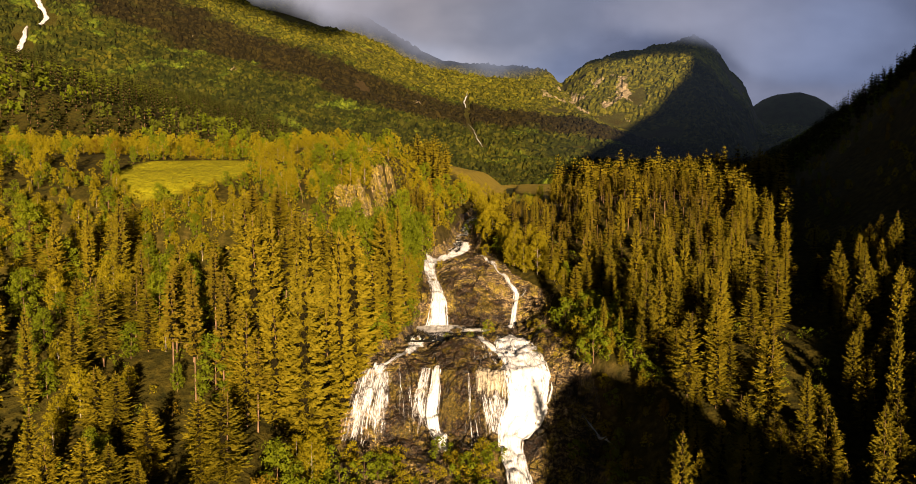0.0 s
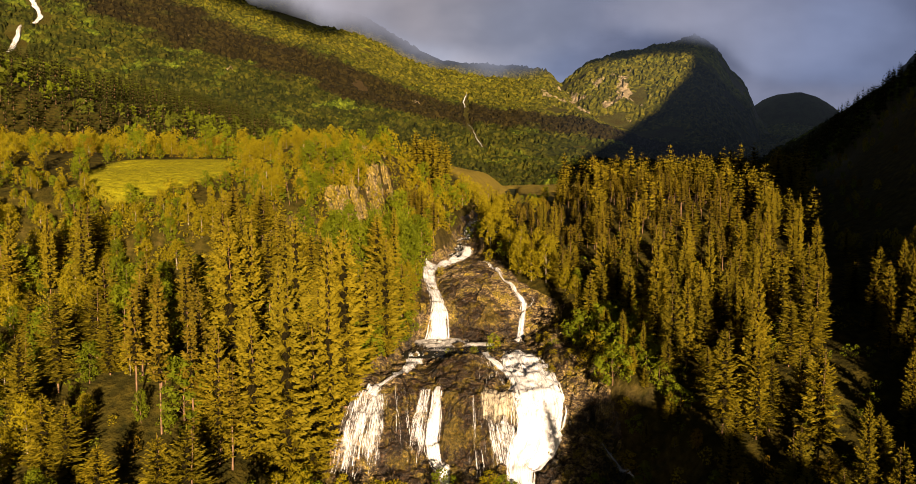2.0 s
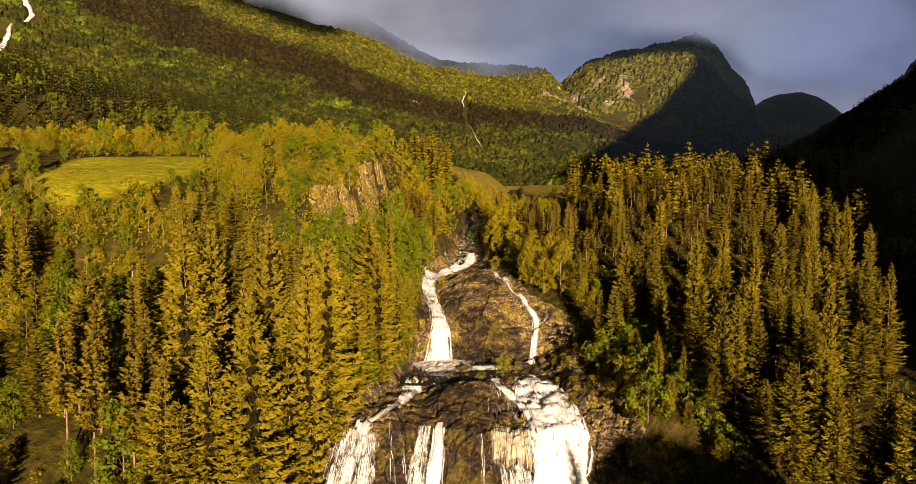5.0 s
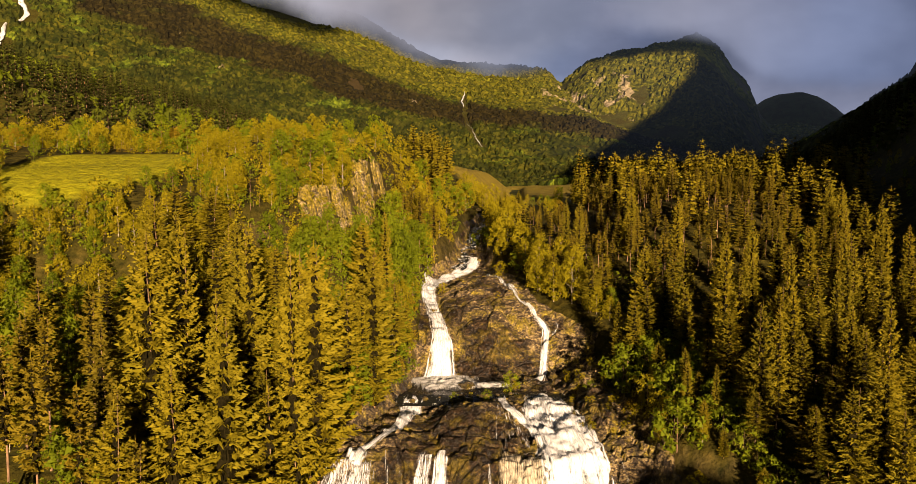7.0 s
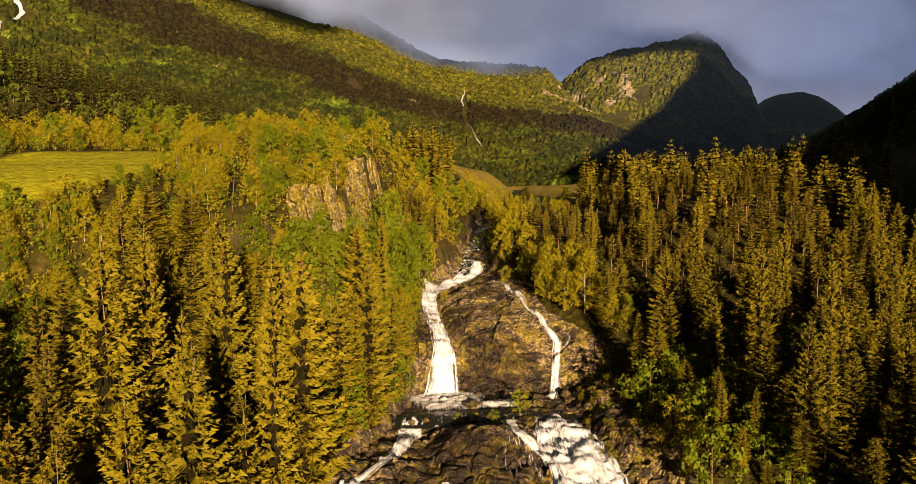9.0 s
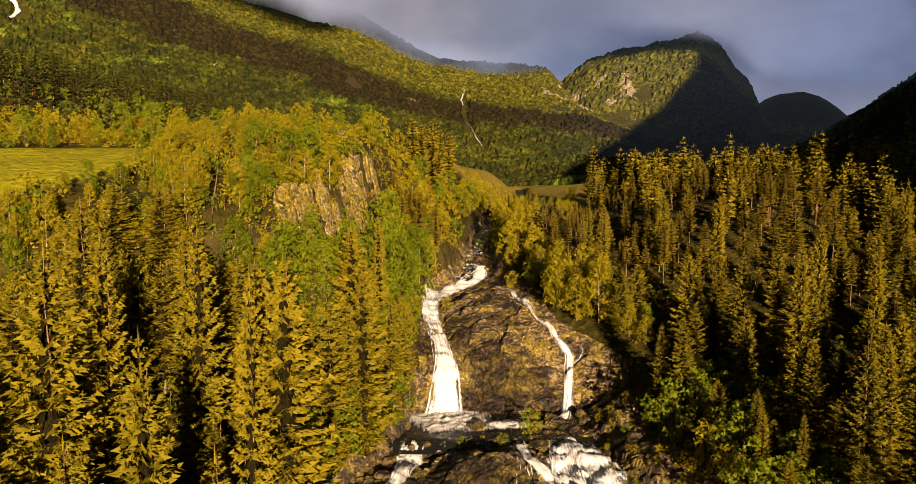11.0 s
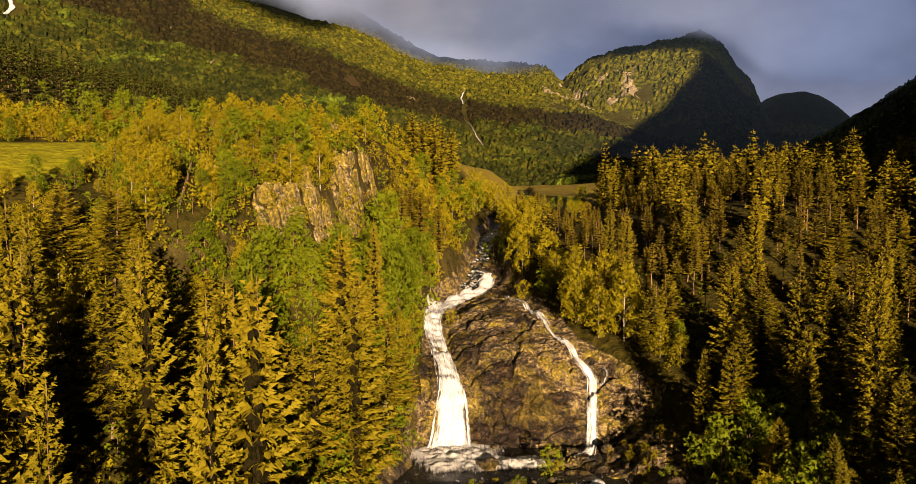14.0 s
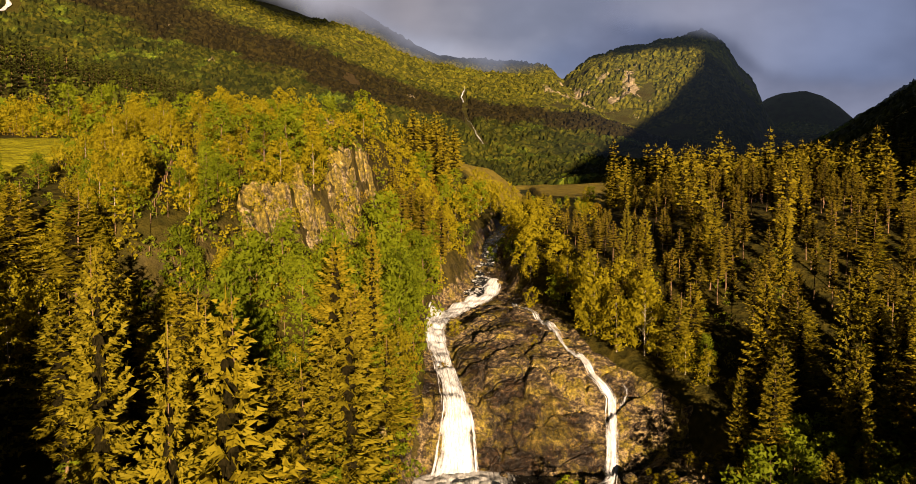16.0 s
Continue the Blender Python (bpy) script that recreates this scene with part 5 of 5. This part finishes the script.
for i in birch_near:
    q = vnoise(x[i] + 400, y[i], 35, 2) + 0.5 * rng.uniform(-1, 1)
    n = (0 if q > -0.32 else 1 if q > -0.8 else 2) + 3 * rng.randint(2)
    if x[i] < -50 and y[i] < 235 and n % 3 == 0 and rng.rand() < 0.55:
        n = 1 + 3 * rng.randint(2)
    if -36 < x[i] < -10 and 225 < y[i] < 330 and rng.rand() < 0.75:
        n = 1 + 3 * rng.randint(2)
    if x[i] > 14 and y[i] > 262 and rng.rand() < 0.85:
        n = 3 * rng.randint(2)
    s = min(rng.uniform(0.6, 1.15), room[i] / 14)
    m = Matrix.Translation((x[i], y[i], z[i])) @ Matrix.Rotation(rng.uniform(0, 6.28), 4, "Z") @ Matrix.Diagonal((s, s, s * rng.uniform(0.9, 1.15), 1))
    if n in used:
        copy_thing(bprotos[n], m)
    else:
        bprotos[n].matrix_basis = m
        used.add(n)
for hx, hy, hs, n in ((25, 300, 1.3, 0), (28.5, 292, 1.5, 3), (34, 289, 1.3, 0), (24, 313, 1.0, 3), (36, 298, 1.2, 0), (21.5, 326, 1.0, 3), (33, 305, 1.25, 0), (27, 318, 1.1, 0), (38, 282, 0.9, 3),
                      (-38, 236, 1.15, 1), (-42, 241, 1.0, 4), (-22, 292, 1.2, 1), (-25, 300, 1.25, 4), (-21, 305, 1.1, 1), (-20, 281, 1.0, 4), (-19.5, 270, 0.9, 0), (-20, 263, 0.95, 3),
                      (-38, 242, 1.2, 1), (-41, 247, 1.0, 4), (-24, 276, 1.1, 4), (-22, 284, 1.2, 1), (-26, 266, 1.1, 4), (-20, 296, 1.2, 1)):
    copy_thing(bprotos[n], Matrix.Translation((hx, hy, float(ground_z(hx, hy)))) @ Matrix.Rotation(hx * 7.0, 4, "Z") @ Matrix.Scale(hs, 4))
fx, fy, r = scatter(-66, -34, 234, 264, 4.6, 51)
for i in range(len(fx)):
    if crag_zone(fx[i], fy[i]) > 0.1 or beside_fence(fx[i], fy[i]) or np.min(np.hypot(fx[i] - TALL[:, 0], fy[i] - TALL[:, 1])) < 3.5:
        continue
    n = r.choice([1, 4, 1, 0, 3]) if fx[i] > scarp_x(fy[i]) - 3 else r.choice([0, 3, 0, 1])
    copy_thing(bprotos[n], Matrix.Translation((fx[i], fy[i], float(ground_z(fx[i], fy[i])) - 0.2)) @ Matrix.Rotation(i * 1.3, 4, "Z") @ Matrix.Scale(r.uniform(0.5, 0.8), 4))
# mixed low trees on the slope below the meadow and by the foot of the scarp
fx, fy, r = scatter(-158, -52, 224, 262, 6.2, 52)
for i in range(len(fx)):
    if meadow(fx[i], fy[i]) or beside_fence(fx[i], fy[i]) or (fx[i] > -66 and fy[i] < 240) or np.min(np.hypot(fx[i] - TALL[:, 0], fy[i] - TALL[:, 1])) < 3.5:
        continue
    n = r.choice([0, 3, 0, 1, 4])
    hz = float(ground_z(fx[i], fy[i])) - 0.2
    copy_thing(bprotos[n], Matrix.Translation((fx[i], fy[i], hz)) @ Matrix.Rotation(i * 1.3, 4, "Z") @ Matrix.Scale(min(r.uniform(0.45, 0.85), max(0.35, (100 - hz) / 14)), 4))
for hx, hy, hs, n in ((40, 280, 0.7, 0), (36.5, 288, 0.75, 3), (43, 275, 0.6, 0), (39, 286, 0.8, 3), (45, 282, 0.7, 1), (42, 291, 0.8, 0), (46, 270, 0.55, 3)):
    copy_thing(bprotos[n], Matrix.Translation((hx, hy, float(ground_z(hx, hy)) - 0.2)) @ Matrix.Rotation(hx * 3.0, 4, "Z") @ Matrix.Scale(hs, 4))
for hx, hy, hs, n in ((18, 398, 0.4, 0), (21, 406, 0.55, 2), (25, 412, 0.5, 4), (24, 394, 0.35, 1), (17.5, 408, 0.3, 3), (-2, 402, 0.4, 0), (1, 424, 0.35, 2), (29, 420, 0.45, 1), (-4, 388, 0.4, 4), (6, 438, 0.3, 3), (11, 446, 0.3, 0)):
    copy_thing(protos[n], Matrix.Translation((hx, hy, float(ground_z(hx, hy)))) @ Matrix.Rotation(hx * 7.0, 4, "Z") @ Matrix.Scale(hs, 4))
# spruces that crowd the edge of the left bank down to the water
for j, hy in enumerate(np.arange(203, 268, 4.6)):
    hx = float(rock_edges(hy)[0]) - 1.5 - 4.5 * (j % 2) - 1.5 * rng.rand()
    copy_thing(protos[j % 5], Matrix.Translation((hx, hy, float(ground_z(hx, hy)) - 0.2)) @ Matrix.Rotation(j * 1.7, 4, "Z") @ Matrix.Scale(rng.uniform(0.6, 0.9), 4))
for j, hy in enumerate(np.arange(256, 350, 3.1)):
    hx = float(rock_edges(hy)[0]) - 4.2 - 4.0 * rng.rand()
    n = (1, 4, 1, 0, 4, 3)[j % 6]
    copy_thing(bprotos[n], Matrix.Translation((hx, hy, float(ground_z(hx, hy)) - 0.3)) @ Matrix.Rotation(j * 1.7, 4, "Z") @ Matrix.Scale(rng.uniform(0.45, 0.7), 4))
for j, (hx, hy, top) in enumerate(TALL):
    hz = float(ground_z(hx, hy)) - 0.3
    n = (j * 3 + int(hx)) % 5
    sz = max(12.0, top - hz) / SPRUCE[n][0]
    wide = (0.6 + 0.4 * sz) * (rng.uniform(0.85, 1.0) if hx < 0 else rng.uniform(0.66, 0.82))
    copy_thing(protos[n], Matrix.Translation((hx, hy, hz)) @ Matrix.Rotation(j * 2.1, 4, "Z") @ Matrix.Diagonal((wide, wide, sz, 1)))
for n, p in enumerate(bprotos):
    if n not in used:
        p.matrix_basis = Matrix.Translation((-40 - 8 * n, 240, float(ground_z(-40 - 8 * n, 240))))

# shrubs that line the rocks and grow on their ledges
sx, sy, r = scatter(-52, 62, 150, 420, 3.2, 9)
k = rock_zone(sx, sy)
keep = ((k > 0.01) & (k < np.where(sy > 250, 0.06, 0.45)) & (r.rand(len(sx)) < 0.8)) | ((k >= 0.55) & (r.rand(len(sx)) < 0.012))
keep |= (sy < 198) & (sx < 12) & (sx > -42) & (r.rand(len(sx)) < 0.5)
keep &= ~((sx > 12) & (sx < 34) & (sy < 250) & (sy > 160)) & ~((k >= 0.55) & (sy > 245) & (sy < 276))
sx, sy = sx[keep], sy[keep]
first = np.argsort(r.rand(len(sx)) - 0.8 * ((sy > 235) & (sy < 345)))
sx, sy = sx[first], sy[first]
sz = ground_z(sx, sy)
sprotos = []
for n in range(3):
    cr, tips = leafy_crown(70 + n, 4.2, 2.3, 10, 38, 0.34, 0.05)
    sprotos.append(tree("shrub", n, cr, stem(170 + n, 3.6, 0.07, tips[::2], 5), (leaf_mat, green_leaf_mat, autumn_mat)[n], bark_mat,
                        ("golden-green shrub on the rocky bank", "green shrub on the rocky bank", "rusty shrub on the rocky bank")[n], "shrub", "shrubs along the falls"))
used = set()
for i in range(min(len(sx), 225)):
    n = rng.choice([0, 0, 0, 1, 1, 2])
    m = Matrix.Translation((sx[i], sy[i], sz[i] - 0.1)) @ Matrix.Rotation(rng.uniform(0, 6.28), 4, "Z") @ Matrix.Scale(rng.uniform(0.5, 1.5) if rock_zone(sx[i], sy[i]) > 0.3 else rng.uniform(0.8, 1.3 if sy[i] < 206 else 1.8), 4)
    if n in used:
        copy_thing(sprotos[n], m)
    else:
        sprotos[n].matrix_basis = m
        used.add(n)

# small shrubs among the boulders at the lip of the pool and on the rocks beside it
for j, (hx, hy, hs) in enumerate(((0.5, 250.5, 0.55), (2.2, 249.8, 0.4), (11, 255, 0.75), (12.6, 254.5, 0.6), (9.5, 253.5, 0.35), (4.5, 247.5, 0.4), (27, 256, 0.5), (29, 250, 0.55), (31, 244, 0.4), (26, 243, 0.35), (30, 236, 0.4), (-4, 247.5, 0.3), (35, 247, 0.5), (33, 231, 0.4))):
    copy_thing(sprotos[(0, 0, 1)[j % 3]], Matrix.Translation((hx, hy, float(ground_z(hx, hy)) - 0.1)) @ Matrix.Rotation(j * 2.3, 4, "Z") @ Matrix.Scale(hs, 4))

# low golden growth on the rocks of the right bank
bx, by, r = scatter(25, 44, 224, 264, 3.4, 61)
for j in np.where(r.rand(len(bx)) < 0.42)[0]:
    copy_thing(sprotos[0], Matrix.Translation((bx[j], by[j], float(ground_z(bx[j], by[j])) - 0.1)) @ Matrix.Rotation(j * 2.3, 4, "Z") @ Matrix.Scale(r.uniform(0.3, 0.6), 4))

# green thicket and young spruces in the gully beside the falls
bx, by, r = scatter(44, 62, 196, 252, 4.6, 62)
for j in range(len(bx)):
    if rock_zone(bx[j], by[j]) > 0.1 or r.rand() < 0.25:
        continue
    m = Matrix.Translation((bx[j], by[j], float(ground_z(bx[j], by[j])) - 0.2)) @ Matrix.Rotation(j * 2.3, 4, "Z")
    if r.rand() < 0.3:
        copy_thing(protos[j % 5], m @ Matrix.Scale(r.uniform(0.25, 0.45), 4))
    else:
        copy_thing(sprotos[1], m @ Matrix.Scale(r.uniform(0.7, 1.2), 4))

# a closed fringe of shrubs between the left bank's trees and the rock
for j, hy in enumerate(np.arange(207, 346, 2.0)):
    hx = float(rock_edges(hy)[0]) - (0.6 if hy < 285 else 3.4) - 2.8 * rng.rand()
    copy_thing(sprotos[(0, 1, 0, 1, 2)[j % 5]], Matrix.Translation((hx, hy, float(ground_z(hx, hy)) - 0.2)) @ Matrix.Rotation(j * 2.3, 4, "Z") @ Matrix.Scale(rng.uniform(0.8, 1.35) if hy < 270 else rng.uniform(0.6, 1.0), 4))

# scrub on the ledges of the crag, and undergrowth on the forest floor
scrub = []
for n in range(3):
    cr, _ = leafy_crown(180 + n, 3.4, 2.0, 7, 17, 0.36, 0.02)
    scrub.append(with_stem(cr, 2.2, 0.06, n, 3))
sx, sy, r = scatter(-62, -24, 252, 334, 2.6, 12)
keep = (crag_zone(sx, sy) > 0.1) & (r.rand(len(sx)) < 0.2 + 0.45 * (vnoise(sx, sy, 9, 2) > 0.15))
pl = [(sx[i], sy[i], float(crag_z(sx[i], sy[i])) - 0.2, r.uniform(0.6, 1.5), r.uniform(0, 6.28), r.randint(2)) for i in np.where(keep)[0]]
kx, ky, r = scatter(-135, -14, 262, 405, 4.3, 15)
keep = (kx < scarp_x(ky) + 8) & (ky > 262) & (crag_zone(kx, ky) < 0.3) & ~meadow(kx, ky) & ~beside_fence(kx, ky)
fx, fy, r2 = scatter(-130, -20, 214, 345, 3.3, 16)
steep = ((ground_z(fx, fy + 1.5) - ground_z(fx, fy - 1.5) > 1.2) | (fx > scarp_x(fy))) & (rock_zone(fx, fy) < 0.05) & (crag_zone(fx, fy) < 0.3) & ~meadow(fx, fy) & (r2.rand(len(fx)) < 0.85)
kx, ky = np.concatenate([kx[keep], fx[steep]]), np.concatenate([ky[keep], fy[steep]])
keep = np.ones(len(kx), bool)
kz = ground_z(kx, ky)
pl += [(kx[i], ky[i], kz[i] - 0.1, r.uniform(0.7, 1.7), r.uniform(0, 6.28), r.choice([0, 0, 1])) for i in np.where(keep)[0]]
ux, uy, r = scatter(-150, 130, 112, 330, 6.5, 14)
keep = (np.abs(ux) < 0.7 * uy) & (rock_zone(ux, uy) < 0.2) & ~meadow(ux, uy) & (r.rand(len(ux)) < 0.6)
uz = ground_z(ux, uy)
pl += [(ux[i], uy[i], uz[i] - 0.1, r.uniform(0.5, 1.3), r.uniform(0, 6.28), r.choice([0, 1, 1, 2])) for i in np.where(keep)[0]]
joined("undergrowth", scrub, pl, [leaf_mat, green_leaf_mat, autumn_mat, bark_mat], "low shrubs on the forest floor and the crag", "undergrowth")

# dead snag by the right bank, and the fence below the knoll
sv, sf = stem(300, 12, 0.3, (), 7)
snag = mesh_ob("dead_tree", sv, sf, birch_mat, True)
snag.location = (45.6, 326, float(ground_z(45.6, 326)))
tagged(snag, "pale barkless dead trunk standing among spruces", "dead tree")

fence = tagged(new("fence"), "row of weathered wooden fence posts with wire", "fence")
fx, fy = np.linspace(FENCE[0][0], FENCE[1][0], 15), np.linspace(FENCE[0][1], FENCE[1][1], 15)
fz = ground_z(fx, fy)
bm = bmesh.new()
bmesh.ops.create_cone(bm, cap_ends=True, segments=7, radius1=0.09, radius2=0.07, depth=1.9)
bmesh.ops.bevel(bm, geom=[e for e in bm.edges if e.verts[0].co.z > 1 and e.verts[1].co.z > 1], offset=0.03, segments=1, affect="EDGES")
post_me = bpy.data.meshes.new("post")
bm.to_mesh(post_me)
bm.free()
post_me.materials.append(bark_mat)
for i in range(15):
    p = new("post", post_me)
    p.parent = fence
    p.location = (fx[i], fy[i], fz[i] + 0.6)
    p.rotation_euler = (rng.uniform(-0.08, 0.08), rng.uniform(-0.08, 0.08), rng.uniform(0, 6))
for hgt in (0.4, 0.8, 1.2):
    wv, wf = [], []
    for i in range(15):
        for dx, dz in ((0, 0.015), (0.013, -0.008), (-0.013, -0.008)):
            wv.append((fx[i] + dx, fy[i], fz[i] + hgt + dz))
    for i in range(14):
        wf += [(3 * i + k, 3 * i + (k + 1) % 3, 3 * i + 3 + (k + 1) % 3, 3 * i + 3 + k) for k in range(3)]
    # the wire borrows the near-black of the crown cores
    mesh_ob("wire", wv, wf, shade_black_mat, False, fence)

# the rest of the near woods
lo_spruce = [with_stem(spruce_crown(80 + n, 24 + 2 * n, 5.0, 17, 5, 4, 0.08), 22, 0.24, 0, 1) for n in range(3)]
lo_broad = []
for n in range(6):
    cr, tips = leafy_crown(90 + n, 12 + n % 3, 4.0, 19, 30, 0.52, 0.08)
    lo_broad.append(with_stem(np.concatenate([cr, leafy_core(tips, 4.0, n)]), 8, 0.1, (2, 3, 2, 4, 2, 3)[n], 5))
rest = [i for i in range(len(x)) if not is_near[i] and not (x[i] < -30 and y[i] > 405) and abs(x[i]) < 0.7 * y[i] + 12 and y[i] > 105]
pl = []
for i in rest:
    if broad[i]:
        q = vnoise(x[i] + 400, y[i], 35, 2) + 0.5 * rng.uniform(-1, 1)
        pl.append((x[i], y[i], z[i], min(rng.uniform(0.65, 1.15), room[i] / 13), rng.uniform(0, 6.28), 3 + (rng.choice([0, 2, 4]) if q > -0.3 else rng.choice([1, 5]) if q > -0.7 else 3)))
    else:
        pl.append((x[i], y[i], z[i], min(rng.uniform(0.72, 1.05), room[i] / 24), rng.uniform(0, 6.28), rng.randint(3)))
joined("woods", lo_spruce + lo_broad, pl, [needle_mat, bark_mat, leaf_mat, green_leaf_mat, autumn_mat, birch_mat], "mixed spruce and birch woods on the valley sides", "woods")
# spruces out of view on the lower slopes, added to cast shade uphill
fx, fy, r = scatter(-150, 170, 26, 122, 8.0, 41)
keep = (np.abs(fx) > 46) & (np.abs(fx) < 60 + 0.9 * fy) & (r.rand(len(fx)) < 0.6) & ~((fy > 104) & (np.abs(fx) < 0.7 * fy + 12))
low = [(fx[i], fy[i], float(ground_z(fx[i], fy[i])) - 0.3, r.uniform(0.75, 1.05), r.uniform(0, 6.28), r.randint(3)) for i in np.where(keep)[0]]
joined("woods_lower", lo_spruce, low, [needle_mat, bark_mat], "unseen spruce woods on the lower slopes, added to shade the river banks", "woods")


# distant woods on the mountain sides
def far_woods(name, y0, y1, gap, seed, label, size, detail):
    x, y, r = scatter(-0.74 * y1, 0.8 * y1, y0, y1, gap, seed)
    m = (np.abs(x) < 0.72 * y + 60) & (r.rand(len(x)) < 0.9)
    m &= (vnoise(x + 300, y, 140, 4) > -0.28) & ((y > 470) | (x < -30))
    m &= ~((((x - 75) / 135) ** 2 + ((y - 700) / 265) ** 2) < 1.0)
    m &= ~((((x - 520) / 90) ** 2 + ((y - 820) / 260) ** 2) < 0.9)
    m &= ~((np.abs(x - river_x(y)) < 8) & (y < 860))
    m &= ~(((((x + 620) / 420) ** 2 + ((y - 1250) / 170) ** 2) < 0.9) & (r.rand(len(x)) < 0.75))
    x, y = x[m], y[m]
    z = land(x, y)
    kinds = [with_stem(spruce_crown(120 + n, 19, 3.4, detail + 3, 4, 2, 0.08), 15, 0.25, 0, 1) for n in range(2)]
    for n in range(3):
        cr, _ = leafy_crown(130 + n, 9, 3.8, detail + 2, 5, 2.6, 0.12)
        kinds.append(with_stem(cr, 7, 0.2, (2, 2, 3)[n], 1))
    q = vnoise(x + 50, y, 170, 3) + 0.25 * r.uniform(-1, 1, len(x))
    pl = [(x[i], y[i], z[i], size * r.uniform(0.7, 1.2), r.uniform(0, 6.28), r.randint(2) if q[i] > -0.02 else 2 + r.randint(3)) for i in range(len(x))]
    return joined(name, kinds, pl, [far_mat, bark_mat, far_leaf_mat, green_leaf_mat], label, "woods")


far_woods("woods_middle", 408, 900, 9.8, 5, "spruce and birch woods above the river", 1.0, 5)
STREAMS = (([1660, 1750, 1802, 1848, 1915], [-1090, -1102, -1121, -1168, -1200], 24), ([1925, 1986, 2040, 2130], [-1141, -1162, -1223, -1300], 24),
           ([1505, 1570, 1660, 1740, 1940, 1980, 2050, 2150, 2210], [60, 48, 36, 28, 24, 26, 20, 28, 34], 9))


def canopy(name, label):
    """The closed woods of the mountain sides, crown beside crown, coarser with distance; bare where the woods stop."""
    r = np.random.RandomState(21)
    ys = 600 * np.exp(np.arange(0, math.log(3150 / 600), 0.0065))
    ts = np.arange(-0.74, 0.78, 0.0031)
    T, Yg = np.meshgrid(ts, ys)
    cell = Yg * 0.0031
    Xg = T * Yg + cell * 0.45 * r.uniform(-1, 1, T.shape)
    Yj = Yg + cell * 0.8 * r.uniform(-1, 1, T.shape)
    woods = vnoise(Xg + 300, Yj, 150, 4) + 0.64 - 0.45 * step(1500, 2900, Yj)
    woods = np.where((((Xg - 75) / 135) ** 2 + ((Yj - 700) / 265) ** 2 < 1.0) | (((Xg - 520) / 90) ** 2 + ((Yj - 820) / 260) ** 2 < 0.9), -1, woods)
    woods = np.where((np.abs(Xg - river_x(Yj)) < 12) & (Yj < 860), -1, woods)
    for sy_, sx_, wide in STREAMS:
        woods = np.where((np.abs(Xg - np.interp(Yj, sy_, sx_)) < wide) & (Yj > sy_[0]) & (Yj < sy_[-1]), -1, woods)
    tall = (4.0 + cell * 1.7) * step(-0.05, 0.25, woods)
    Z = land(Xg, Yj) + tall * (0.05 + 0.95 * r.rand(*T.shape)) - 3.0 * (woods < 0)
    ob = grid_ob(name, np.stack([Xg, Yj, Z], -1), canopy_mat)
    ob.data.polygons.foreach_set("use_smooth", [False] * len(ob.data.polygons))
    return tagged(ob, label, "woods", kind="stuff")


canopy("woods_mountain", "closed green and brown woods on the mountain sides")

# ---- sky: the cloud deck behind and over the mountain tops ----
ang = np.linspace(radians(35), radians(145), 60)
zz = np.linspace(-200, 1750, 16)
A, Zg = np.meshgrid(ang, zz)
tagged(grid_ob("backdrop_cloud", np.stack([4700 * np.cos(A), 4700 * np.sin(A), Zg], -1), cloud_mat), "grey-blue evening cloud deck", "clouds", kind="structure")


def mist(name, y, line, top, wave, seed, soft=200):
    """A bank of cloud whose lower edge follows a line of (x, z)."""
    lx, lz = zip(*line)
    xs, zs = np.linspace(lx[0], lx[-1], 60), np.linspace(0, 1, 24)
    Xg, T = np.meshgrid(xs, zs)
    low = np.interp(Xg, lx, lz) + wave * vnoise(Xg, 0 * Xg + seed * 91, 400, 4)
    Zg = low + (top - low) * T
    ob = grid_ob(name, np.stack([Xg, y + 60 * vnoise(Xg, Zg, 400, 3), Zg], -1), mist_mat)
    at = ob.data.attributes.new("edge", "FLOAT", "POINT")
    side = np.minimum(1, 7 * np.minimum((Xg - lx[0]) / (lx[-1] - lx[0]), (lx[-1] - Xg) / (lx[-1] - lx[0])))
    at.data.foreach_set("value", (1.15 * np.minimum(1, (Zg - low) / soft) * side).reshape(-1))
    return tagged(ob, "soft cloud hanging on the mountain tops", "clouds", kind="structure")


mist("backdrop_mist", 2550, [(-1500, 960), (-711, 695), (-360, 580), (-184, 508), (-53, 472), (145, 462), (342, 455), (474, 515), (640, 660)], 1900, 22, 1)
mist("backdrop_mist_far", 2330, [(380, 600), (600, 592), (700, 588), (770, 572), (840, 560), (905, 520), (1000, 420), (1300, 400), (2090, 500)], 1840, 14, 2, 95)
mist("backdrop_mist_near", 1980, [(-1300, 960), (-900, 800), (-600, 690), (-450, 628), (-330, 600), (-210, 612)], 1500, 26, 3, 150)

# added glowing sheet that imitates haze in the shaded valley before the far peak
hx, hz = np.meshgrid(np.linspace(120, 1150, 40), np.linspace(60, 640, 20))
haze = grid_ob("backdrop_haze", np.stack([hx, 1450 + 0 * hx, hz], -1), haze_glow_mat)
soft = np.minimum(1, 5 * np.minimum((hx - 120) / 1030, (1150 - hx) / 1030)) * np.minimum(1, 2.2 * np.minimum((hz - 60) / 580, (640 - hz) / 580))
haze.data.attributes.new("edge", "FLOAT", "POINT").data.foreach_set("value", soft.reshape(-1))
tagged(haze, "faint glowing blue sheet imitating evening haze before the far mountain", "haze", kind="structure")
